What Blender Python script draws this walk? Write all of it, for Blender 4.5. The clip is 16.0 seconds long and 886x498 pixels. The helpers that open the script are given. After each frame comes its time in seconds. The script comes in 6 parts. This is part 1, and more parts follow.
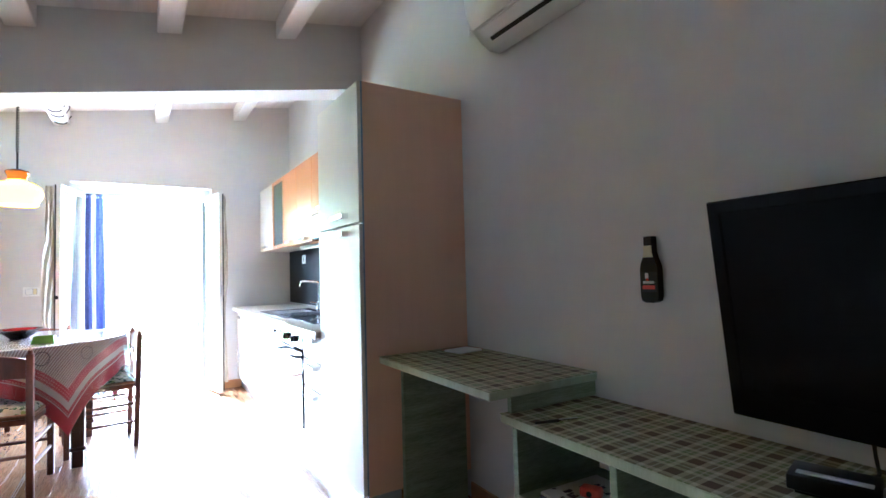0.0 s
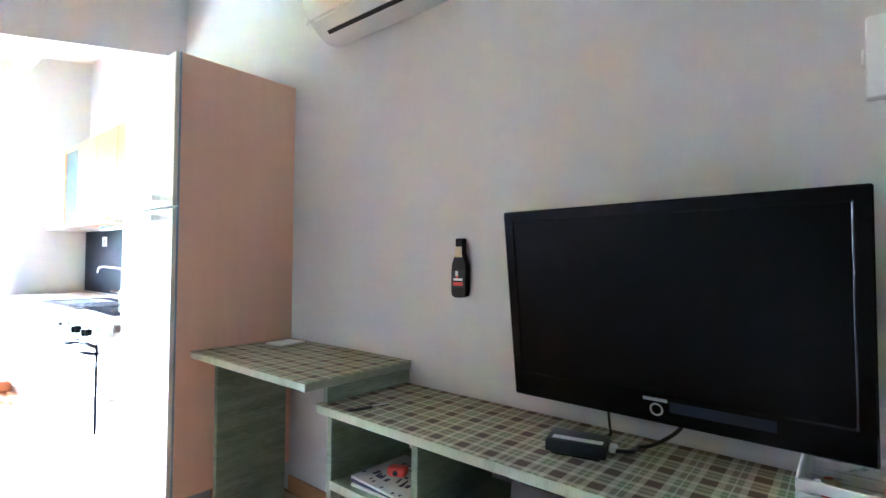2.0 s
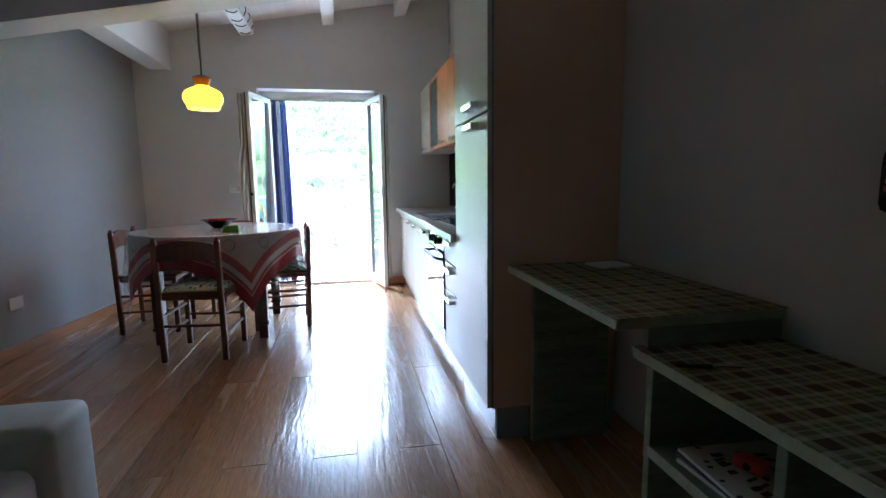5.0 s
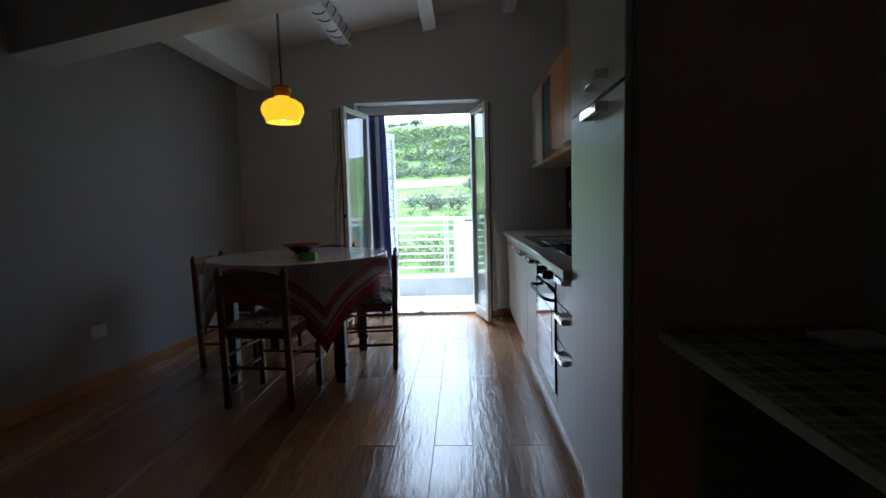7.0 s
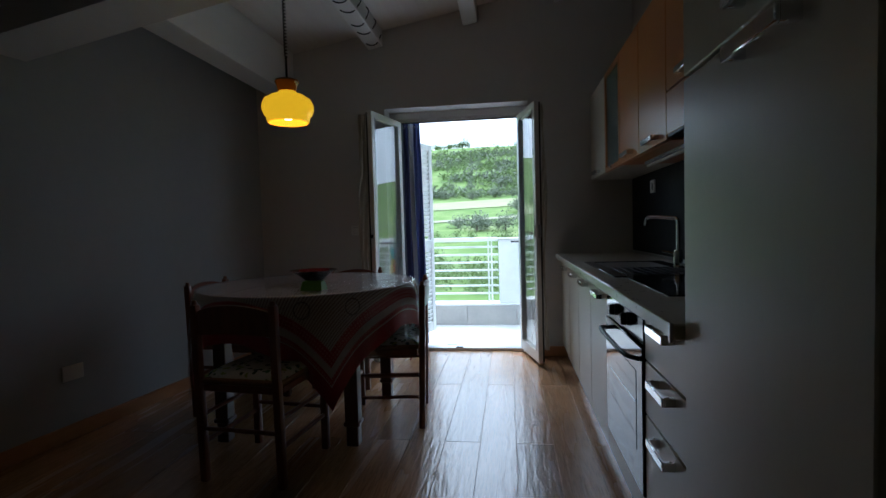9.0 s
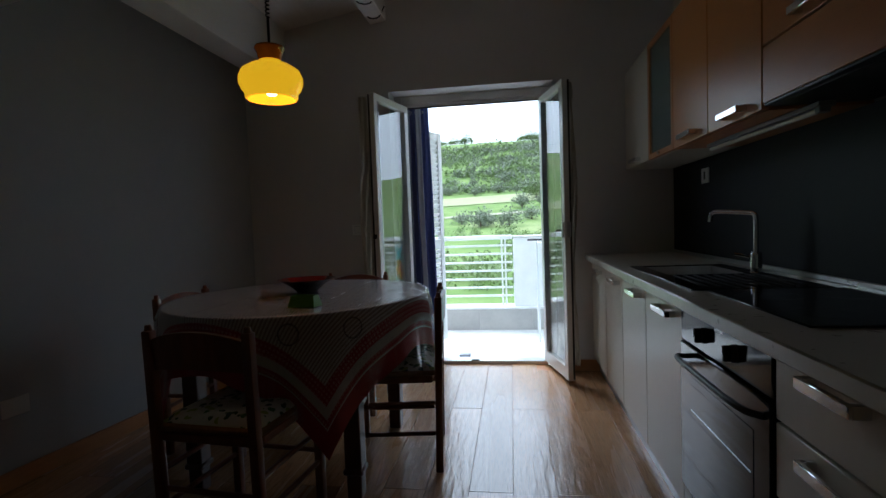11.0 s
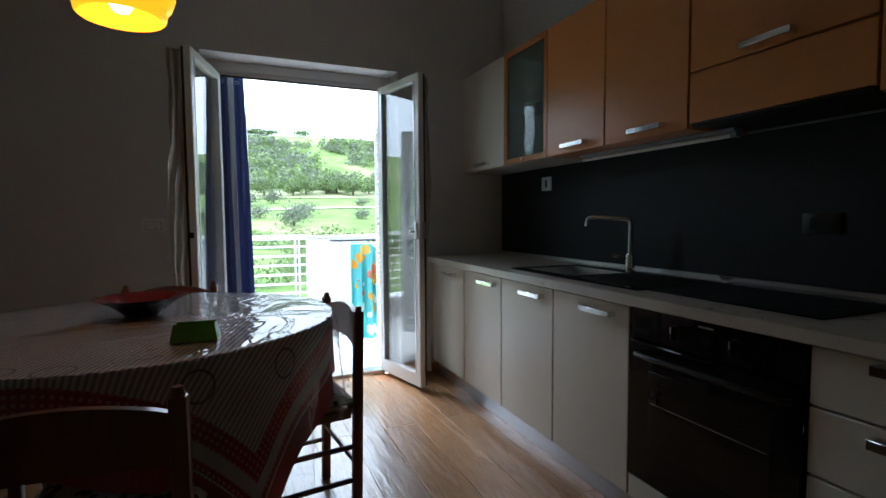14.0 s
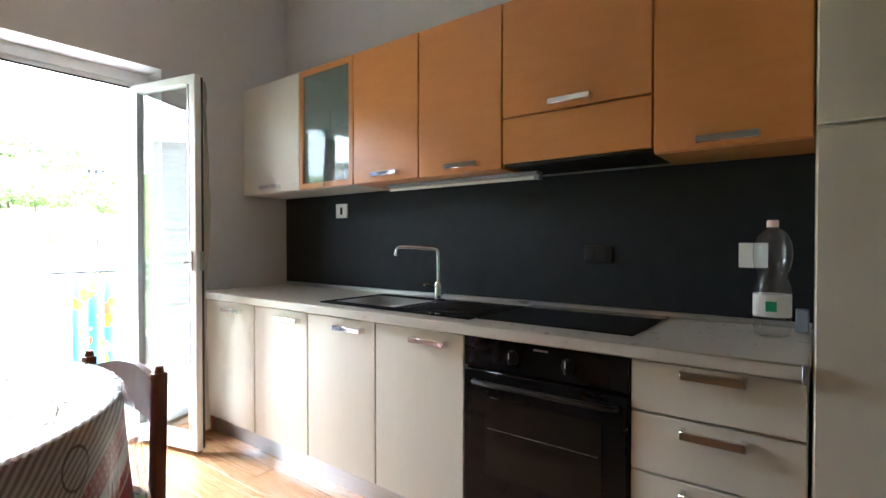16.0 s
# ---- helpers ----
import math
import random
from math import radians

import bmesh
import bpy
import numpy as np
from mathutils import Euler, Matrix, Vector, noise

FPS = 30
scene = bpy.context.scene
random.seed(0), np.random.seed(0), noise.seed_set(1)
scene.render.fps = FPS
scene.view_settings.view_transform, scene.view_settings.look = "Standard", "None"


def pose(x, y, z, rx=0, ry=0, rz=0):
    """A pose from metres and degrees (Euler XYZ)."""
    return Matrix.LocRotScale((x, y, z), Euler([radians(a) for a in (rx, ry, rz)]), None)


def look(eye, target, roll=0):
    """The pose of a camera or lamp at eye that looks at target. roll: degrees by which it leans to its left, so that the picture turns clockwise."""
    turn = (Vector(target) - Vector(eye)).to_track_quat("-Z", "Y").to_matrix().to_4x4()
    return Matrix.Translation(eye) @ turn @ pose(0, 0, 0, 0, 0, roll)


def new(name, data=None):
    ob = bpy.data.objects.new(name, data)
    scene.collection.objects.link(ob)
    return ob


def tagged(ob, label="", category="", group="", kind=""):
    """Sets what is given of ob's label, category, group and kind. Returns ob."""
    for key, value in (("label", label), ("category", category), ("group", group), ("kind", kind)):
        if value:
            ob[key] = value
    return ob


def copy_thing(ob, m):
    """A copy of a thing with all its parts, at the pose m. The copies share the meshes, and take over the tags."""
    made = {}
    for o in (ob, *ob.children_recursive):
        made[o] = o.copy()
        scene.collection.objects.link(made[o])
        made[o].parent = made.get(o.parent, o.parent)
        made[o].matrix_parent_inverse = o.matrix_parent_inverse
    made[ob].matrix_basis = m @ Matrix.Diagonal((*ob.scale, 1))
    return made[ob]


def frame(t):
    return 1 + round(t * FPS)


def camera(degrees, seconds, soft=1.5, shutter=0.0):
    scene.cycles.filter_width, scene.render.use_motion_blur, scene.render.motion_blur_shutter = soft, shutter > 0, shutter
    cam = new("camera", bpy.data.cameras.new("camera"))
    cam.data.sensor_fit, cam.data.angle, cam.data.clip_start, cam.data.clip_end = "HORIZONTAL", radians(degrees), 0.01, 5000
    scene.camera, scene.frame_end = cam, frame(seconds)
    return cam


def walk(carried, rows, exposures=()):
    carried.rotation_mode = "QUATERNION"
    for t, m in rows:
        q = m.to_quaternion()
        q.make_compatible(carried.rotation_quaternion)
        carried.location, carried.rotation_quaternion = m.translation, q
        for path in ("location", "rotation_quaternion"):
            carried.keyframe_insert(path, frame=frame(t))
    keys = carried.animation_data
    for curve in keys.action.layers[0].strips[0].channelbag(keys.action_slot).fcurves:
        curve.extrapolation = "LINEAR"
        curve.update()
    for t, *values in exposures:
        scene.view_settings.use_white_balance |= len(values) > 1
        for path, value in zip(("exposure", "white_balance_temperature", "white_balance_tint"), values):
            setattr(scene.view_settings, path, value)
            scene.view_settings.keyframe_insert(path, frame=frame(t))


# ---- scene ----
cam = camera(84.0, 16.0)
PATH = [
    (0, (-1.435, -5.519, 1.146), (-0.382, -3.821, 1.233), -1.5),
    (0.5, (-1.45, -5.544, 1.173), (-0.289, -3.928, 1.369), -0.9),
    (1, (-1.45, -5.56, 1.186), (-0.161, -4.051, 1.433), -0.3),
    (1.5, (-1.437, -5.589, 1.182), (0.004, -4.214, 1.371), 0.0),
    (2, (-1.436, -5.608, 1.157), (0.101, -4.33, 1.205), 0.6),
    (2.5, (-1.435, -5.601, 1.131), (0.071, -4.29, 1.009), 1.3),
    (3, (-1.402, -5.575, 1.117), (-0.082, -4.094, 0.864), 1.4),
    (3.5, (-1.328, -5.552, 1.128), (-0.313, -3.853, 0.837), 0.8),
    (4, (-1.251, -5.533, 1.124), (-0.511, -3.694, 0.86), 0.7),
    (4.5, (-1.2, -5.472, 1.111), (-0.659, -3.566, 0.84), 0.1),
    (5, (-1.14, -5.33, 1.1), (-0.758, -3.385, 0.829), -0.7),
    (5.2, (-1.116, -5.273, 1.096), (-0.797, -3.316, 0.834), -0.8),
    (7.3, (-0.975, -4.56, 1.074), (-1.076, -2.569, 0.915), -1.8),
    (7.5, (-0.978, -4.5, 1.069), (-1.083, -2.508, 0.924), -2.0),
    (8, (-0.964, -4.301, 1.063), (-1.125, -2.31, 0.95), -1.6),
    (8.5, (-0.935, -4.139, 1.07), (-1.184, -2.157, 0.979), -1.4),
    (9, (-0.971, -4.004, 1.06), (-1.237, -2.024, 0.972), -1.6),
    (9.5, (-1.046, -3.849, 1.063), (-1.283, -1.865, 0.968), -2.2),
    (10, (-1.084, -3.745, 1.069), (-1.353, -1.766, 0.975), -2.0),
    (10.2, (-1.071, -3.693, 1.069), (-1.396, -1.721, 0.981), -1.8),
    (12.3, (-1.34, -3.384, 1.089), (-1.448, -1.392, 0.953), -1.6),
    (12.5, (-1.397, -3.351, 1.07), (-1.474, -1.356, 0.948), -1.2),
    (13, (-1.525, -3.256, 1.071), (-1.415, -1.264, 0.937), -0.8),
    (13.5, (-1.659, -3.191, 1.074), (-1.219, -1.245, 0.93), -0.5),
    (14, (-1.816, -3.145, 1.083), (-1.035, -1.308, 0.959), -0.4),
    (14.5, (-1.866, -3.053, 1.085), (-0.886, -1.311, 1.006), -0.3),
    (15, (-1.886, -2.965, 1.099), (-0.738, -1.328, 1.06), -0.0),
    (15.5, (-1.914, -2.912, 1.099), (-0.551, -1.448, 1.063), 0.1),
    (16, (-1.994, -2.851, 1.108), (-0.408, -1.633, 1.079), -0.0),
]
EXPOSURE = [(0, 3.9, 4750, 10), (0.5, 4.6, 4750, 10), (1, 4.85, 4750, 10), (2, 5.35, 4650, 11), (2.6, 5.55, 4650, 11), (3.1, 5.5, 4750, 11), (3.5, 5.3, 4850, 10), (4, 4.4, 4850, 9),
            (4.5, 2.95, 4850, 8), (5, 1.75, 4900, 7), (7.5, -0.65, 5200, 6), (9, -1.1, 5300, 6), (12.5, -1.15, 5650, 7), (13.5, -0.95, 5600, 7), (14.5, 0.2, 5500, 6), (15.5, 1.35, 5800, 9), (16, 2.0, 5900, 9)]
walk(cam, [(t, look(eye, target, roll)) for t, eye, target, roll in PATH], EXPOSURE)

# ---- world and light ----
world = bpy.data.worlds.new("World")
scene.world = world
world.use_nodes = True
wn = world.node_tree
bg = wn.nodes["Background"]
sky = wn.nodes.new("ShaderNodeTexSky")
sky.sky_type = "NISHITA"
sky.sun_disc = False
sky.sun_elevation, sky.sun_rotation = radians(58), radians(-28)
sky.dust_density, sky.air_density = 4.0, 1.0
whiten = wn.nodes.new("ShaderNodeMix")
whiten.data_type = "RGBA"
whiten.inputs[0].default_value = 0.75
whiten.inputs[7].default_value = (43.0, 46.0, 49.5, 1)
wn.links.new(sky.outputs[0], whiten.inputs[6])
# overcast: the cloud is brighter overhead than at the horizon
up = wn.nodes.new("ShaderNodeTexCoord")
sep, lift, cloud = wn.nodes.new("ShaderNodeSeparateXYZ"), wn.nodes.new("ShaderNodeMapRange"), wn.nodes.new("ShaderNodeVectorMath")
lift.inputs[3].default_value, lift.inputs[4].default_value = 0.72, 1.9
cloud.operation = "SCALE"
wn.links.new(up.outputs["Generated"], sep.inputs[0])
wn.links.new(sep.outputs[2], lift.inputs[0])
wn.links.new(whiten.outputs[2], cloud.inputs[0])
wn.links.new(lift.outputs[0], cloud.inputs["Scale"])
wn.links.new(cloud.outputs[0], bg.inputs[0])
bg.inputs[1].default_value = 0.15
sun = new("sun", bpy.data.lights.new("sun", "SUN"))
sun.data.energy, sun.data.angle, sun.data.color = 6.5, radians(35), (1, 0.96, 0.9)
sun.matrix_world = look((0, 0, 30), (0.25 * 20, -0.47 * 20, 30 - 0.85 * 20))
# sky light enters by the balcony door alone
door_sky = new("door_sky", bpy.data.lights.new("door_sky", "AREA"))
door_sky.data.shape, door_sky.data.size, door_sky.data.size_y = "RECTANGLE", 1.02, 1.96
door_sky.data.cycles.is_portal = True
door_sky.matrix_world = look((-1.39, 0.29, 1.0), (-1.39, -1.0, 1.0))


# ---- materials ----
def surf(name, c1, c2=None, scale=8.0, rough=0.5, bump=0.0, stretch=(1, 1, 1), metal=0.0, coat=0.0, fine=0.0,
         spec=0.5, vary=0.0, rough_var=0.08, sheen=0.0):
    """A two-scale procedural surface: broad mottling between two colours, fine grain, and relief."""
    m = bpy.data.materials.new(name)
    m.use_nodes = True
    nt = m.node_tree
    n, li = nt.nodes, nt.links
    b = n["Principled BSDF"]
    c2 = c2 or tuple(min(1, v * 1.12 + 0.004) for v in c1)
    co = n.new("ShaderNodeTexCoord")
    mp = n.new("ShaderNodeMapping")
    mp.inputs["Scale"].default_value = stretch
    li.new(co.outputs["Object"], mp.inputs[0])
    vec = mp.outputs[0]
    oi = n.new("ShaderNodeObjectInfo")
    if vary:
        add = n.new("ShaderNodeVectorMath")
        mul = n.new("ShaderNodeMath")
        mul.operation = "MULTIPLY"
        mul.inputs[1].default_value = 37.0
        li.new(oi.outputs["Random"], mul.inputs[0])
        li.new(vec, add.inputs[0])
        li.new(mul.outputs[0], add.inputs[1])
        vec = add.outputs[0]
    no = n.new("ShaderNodeTexNoise")
    no.inputs["Scale"].default_value, no.inputs["Detail"].default_value = scale, 5
    li.new(vec, no.inputs["Vector"])
    n2 = n.new("ShaderNodeTexNoise")
    n2.inputs["Scale"].default_value, n2.inputs["Detail"].default_value = scale * 9, 3
    li.new(vec, n2.inputs["Vector"])
    mixf = n.new("ShaderNodeMix")
    mixf.inputs[0].default_value = fine if fine else 0.25
    li.new(no.outputs[0], mixf.inputs[2])
    li.new(n2.outputs[0], mixf.inputs[3])
    ramp = n.new("ShaderNodeMapRange")
    ramp.inputs[1].default_value, ramp.inputs[2].default_value = 0.32, 0.68
    li.new(mixf.outputs[0], ramp.inputs[0])
    mix = n.new("ShaderNodeMix")
    mix.data_type = "RGBA"
    mix.inputs[6].default_value, mix.inputs[7].default_value = (*c1, 1), (*c2, 1)
    li.new(ramp.outputs[0], mix.inputs[0])
    col = mix.outputs[2]
    if vary:
        hs = n.new("ShaderNodeHueSaturation")
        mr = n.new("ShaderNodeMapRange")
        mr.inputs[3].default_value, mr.inputs[4].default_value = 1 - vary, 1 + vary
        li.new(oi.outputs["Random"], mr.inputs[0])
        li.new(mr.outputs[0], hs.inputs["Value"])
        li.new(col, hs.inputs["Color"])
        col = hs.outputs[0]
    li.new(col, b.inputs["Base Color"])
    rr = n.new("ShaderNodeMapRange")
    rr.inputs[3].default_value, rr.inputs[4].default_value = max(0.02, rough - rough_var), min(1, rough + rough_var)
    li.new(no.outputs[0], rr.inputs[0])
    li.new(rr.outputs[0], b.inputs["Roughness"])
    b.inputs["Metallic"].default_value = metal
    b.inputs["Coat Weight"].default_value = coat
    b.inputs["Coat Roughness"].default_value = 0.08
    b.inputs["Specular IOR Level"].default_value = spec
    b.inputs["Sheen Weight"].default_value = sheen
    if bump:
        bp = n.new("ShaderNodeBump")
        bp.inputs["Strength"].default_value, bp.inputs["Distance"].default_value = bump, 0.004
        li.new(mixf.outputs[0], bp.inputs["Height"])
        li.new(bp.outputs[0], b.inputs["Normal"])
    return m


def node_mat(name):
    m = bpy.data.materials.new(name)
    m.use_nodes = True
    return m, m.node_tree.nodes, m.node_tree.links, m.node_tree.nodes["Principled BSDF"]


def math_node(n, li, op, a, b=None):
    k = n.new("ShaderNodeMath")
    k.operation = op
    for i, v in enumerate((a, b)):
        if v is None:
            continue
        if isinstance(v, (int, float)):
            k.inputs[i].default_value = v
        else:
            li.new(v, k.inputs[i])
    return k.outputs[0]


def mix_col(n, li, f, a, b):
    k = n.new("ShaderNodeMix")
    k.data_type = "RGBA"
    for i, v in ((0, f), (6, a), (7, b)):
        if isinstance(v, tuple):
            k.inputs[i].default_value = (*v, 1)
        elif isinstance(v, (int, float)):
            k.inputs[i].default_value = v
        else:
            li.new(v, k.inputs[i])
    return k.outputs[2]


def glass_mat(name, tint=(1, 1, 1), gloss=0.02, rough=0.02, grazing=0.16):
    """Thin clear pane: mostly see-through, with a mirror sheen that grows towards grazing."""
    m = bpy.data.materials.new(name)
    m.use_nodes = True
    n, li = m.node_tree.nodes, m.node_tree.links
    n.remove(n["Principled BSDF"])
    tr, gl, fr, mx = (n.new("ShaderNodeBsdf" + "Transparent"), n.new("ShaderNodeBsdfGlossy"), n.new("ShaderNodeLayerWeight"),
                      n.new("ShaderNodeMixShader"))
    tr.inputs[0].default_value = (*tint, 1)
    gl.inputs["Roughness"].default_value = rough
    fr.inputs[0].default_value = 0.5
    pw, sc = n.new("ShaderNodeMath"), n.new("ShaderNodeMath")
    pw.operation, sc.operation = "POWER", "MULTIPLY"
    pw.inputs[1].default_value, sc.inputs[1].default_value = 5.0, grazing
    li.new(fr.outputs["Facing"], pw.inputs[0])
    li.new(pw.outputs[0], sc.inputs[0])
    k = n.new("ShaderNodeMath")
    k.operation = "ADD"
    k.inputs[1].default_value = gloss + 0.02
    li.new(sc.outputs[0], k.inputs[0])
    li.new(k.outputs[0], mx.inputs[0])
    li.new(tr.outputs[0], mx.inputs[1])
    li.new(gl.outputs[0], mx.inputs[2])
    li.new(mx.outputs[0], n["Material Output"].inputs[0])
    return m


def glow(name, color, strength):
    m, n, li, b = node_mat(name)
    b.inputs["Base Color"].default_value = (*color, 1)
    b.inputs["Emission Color"].default_value = (*color, 1)
    b.inputs["Emission Strength"].default_value = strength
    b.inputs["Roughness"].default_value = 0.25
    return m


def oak_mat():
    """Oiled oak plank: long grain, cathedral figure, scraped ripples across the board and a thin gloss."""
    m, n, li, b = node_mat("oak_plank")
    co, oi = n.new("ShaderNodeTexCoord"), n.new("ShaderNodeObjectInfo")
    sh = n.new("ShaderNodeVectorMath")
    sh.operation = "MULTIPLY_ADD"
    sh.inputs[1].default_value = (13.0, 29.0, 7.0)
    li.new(oi.outputs["Random"], sh.inputs[0])
    li.new(co.outputs["Object"], sh.inputs[2])

    def nz(scale, stretch, detail=4, dist=0.0):
        mp = n.new("ShaderNodeMapping")
        mp.inputs["Scale"].default_value = stretch
        li.new(sh.outputs[0], mp.inputs[0])
        k = n.new("ShaderNodeTexNoise")
        k.inputs["Scale"].default_value, k.inputs["Detail"].default_value, k.inputs["Distortion"].default_value = scale, detail, dist
        li.new(mp.outputs[0], k.inputs[0])
        return k.outputs[0]

    fig = nz(2.0, (5, 0.45, 1), 3, 0.6)
    rings = math_node(n, li, "FRACT", math_node(n, li, "MULTIPLY", fig, 9.0))
    rings = math_node(n, li, "ABSOLUTE", math_node(n, li, "SUBTRACT", rings, 0.5))
    pores = nz(40.0, (6, 0.35, 1), 3)
    col = mix_col(n, li, math_node(n, li, "MULTIPLY", rings, 1.3), (0.45, 0.222, 0.084), (0.58, 0.335, 0.15))
    pr = n.new("ShaderNodeMapRange")
    pr.inputs[1].default_value, pr.inputs[2].default_value, pr.inputs[4].default_value = 0.5, 0.72, 0.8
    li.new(pores, pr.inputs[0])
    col = mix_col(n, li, pr.outputs[0], col, (0.24, 0.12, 0.055))
    hs = n.new("ShaderNodeHueSaturation")
    mr = n.new("ShaderNodeMapRange")
    mr.inputs[3].default_value, mr.inputs[4].default_value = 0.74, 1.2
    li.new(oi.outputs["Random"], mr.inputs[0])
    li.new(mr.outputs[0], hs.inputs["Value"])
    hs.inputs["Saturation"].default_value = 0.92
    li.new(col, hs.inputs["Color"])
    li.new(hs.outputs[0], b.inputs["Base Color"])
    rg = n.new("ShaderNodeMapRange")
    rg.inputs[3].default_value, rg.inputs[4].default_value = 0.2, 0.32
    li.new(fig, rg.inputs[0])
    li.new(rg.outputs[0], b.inputs["Roughness"])
    b.inputs["Specular IOR Level"].default_value = 0.6
    b.inputs["Coat Weight"].default_value, b.inputs["Coat Roughness"].default_value = 0.65, 0.14
    rip = nz(7.0, (5.5, 0.8, 1), 2, 0.5)
    bp = n.new("ShaderNodeBump")
    bp.inputs["Strength"].default_value, bp.inputs["Distance"].default_value = 0.35, 0.006
    li.new(math_node(n, li, "ADD", rip, math_node(n, li, "MULTIPLY", pores, 0.12)), bp.inputs["Height"])
    li.new(bp.outputs[0], b.inputs["Normal"])
    li.new(bp.outputs[0], b.inputs["Coat Normal"])
    return m


M = {}
M["wall"] = surf("wall_paint", (0.61, 0.59, 0.575), (0.655, 0.635, 0.62), 1.6, 0.85, 0.12, fine=0.3, spec=0.2)
M["ceil"] = surf("ceiling_paint", (0.72, 0.68, 0.65), (0.78, 0.75, 0.72), 2.5, 0.8, 0.15, stretch=(9, 0.5, 1), spec=0.2)
M["white"] = surf("white_paint", (0.76, 0.75, 0.73), (0.82, 0.81, 0.79), 3, 0.55, 0.08, stretch=(1, 0.2, 1))
M["oak"] = oak_mat()
M["base"] = surf("baseboard_wood", (0.42, 0.19, 0.075), (0.52, 0.26, 0.11), 3, 0.4, 0.1, stretch=(2, 2, 10))
M["cream"] = surf("cream_laminate", (0.64, 0.6, 0.51), (0.68, 0.64, 0.55), 6, 0.34, 0.03, stretch=(1, 1, 0.15), spec=0.5, rough_var=0.05)
M["beech"] = surf("beech_veneer", (0.55, 0.212, 0.06), (0.59, 0.238, 0.072), 5, 0.33, 0.06, stretch=(1, 1.4, 7), vary=0.04)
M["beechv"] = surf("beech_side_veneer", (0.73, 0.445, 0.305), (0.76, 0.475, 0.335), 3, 0.42, 0.03, stretch=(6, 6, 0.4))
M["counter"] = surf("counter_laminate", (0.5, 0.465, 0.4), (0.545, 0.51, 0.445), 30, 0.3, 0.05)
M["slate"] = surf("slate_panel", (0.013, 0.0155, 0.021), (0.019, 0.022, 0.029), 14, 0.55, 0.05, spec=0.22)
M["blackglass"] = surf("black_glass", (0.006, 0.006, 0.007), (0.01, 0.01, 0.011), 6, 0.07, 0, rough_var=0.03, spec=0.28)
M["black"] = surf("black_plastic", (0.012, 0.012, 0.013), (0.016, 0.016, 0.017), 20, 0.4, 0.05, spec=0.3)
M["chrome"] = surf("chrome", (0.75, 0.76, 0.77), (0.82, 0.83, 0.84), 9, 0.1, 0, metal=1, rough_var=0.05)
M["steel"] = surf("brushed_steel", (0.5, 0.5, 0.5), (0.6, 0.6, 0.6), 5, 0.3, 0.05, stretch=(40, 1, 1), metal=1)
M["alu"] = surf("plinth_aluminium", (0.5, 0.51, 0.54), (0.6, 0.61, 0.64), 5, 0.32, 0.04, stretch=(1, 1, 30), metal=1)
M["pvc"] = surf("white_door_paint", (0.74, 0.74, 0.73), (0.8, 0.8, 0.79), 5, 0.35, 0.03)
M["plastic"] = surf("white_plastic", (0.72, 0.72, 0.7), (0.78, 0.78, 0.76), 5, 0.35, 0.02)
M["green"] = surf("green_washed_wood", (0.125, 0.17, 0.11), (0.3, 0.36, 0.265), 3.2, 0.6, 0.3, stretch=(1, 1, 7), fine=0.45)
M["greenedge"] = surf("green_washed_edge", (0.3, 0.33, 0.22), (0.44, 0.46, 0.33), 4, 0.6, 0.2, stretch=(1, 5, 1), fine=0.4)
M["wood"] = surf("reddish_chair_wood", (0.13, 0.035, 0.015), (0.22, 0.07, 0.03), 5, 0.32, 0.08, stretch=(5, 5, 0.6), coat=0.3)
M["darkwood"] = surf("dark_table_wood", (0.05, 0.018, 0.01), (0.09, 0.035, 0.02), 5, 0.35, 0.08, stretch=(5, 5, 0.6))
M["glass"] = glass_mat("pane_glass", (0.9, 0.92, 0.91), gloss=0.1, grazing=0.7)
M["leather"] = surf("white_leather", (0.62, 0.62, 0.6), (0.7, 0.7, 0.68), 25, 0.42, 0.25)
M["concrete"] = surf("balcony_concrete", (0.52, 0.52, 0.5), (0.6, 0.59, 0.57), 3, 0.8, 0.2)
M["railwhite"] = surf("rail_white_metal", (0.72, 0.73, 0.74), (0.8, 0.81, 0.82), 6, 0.45, 0.03)


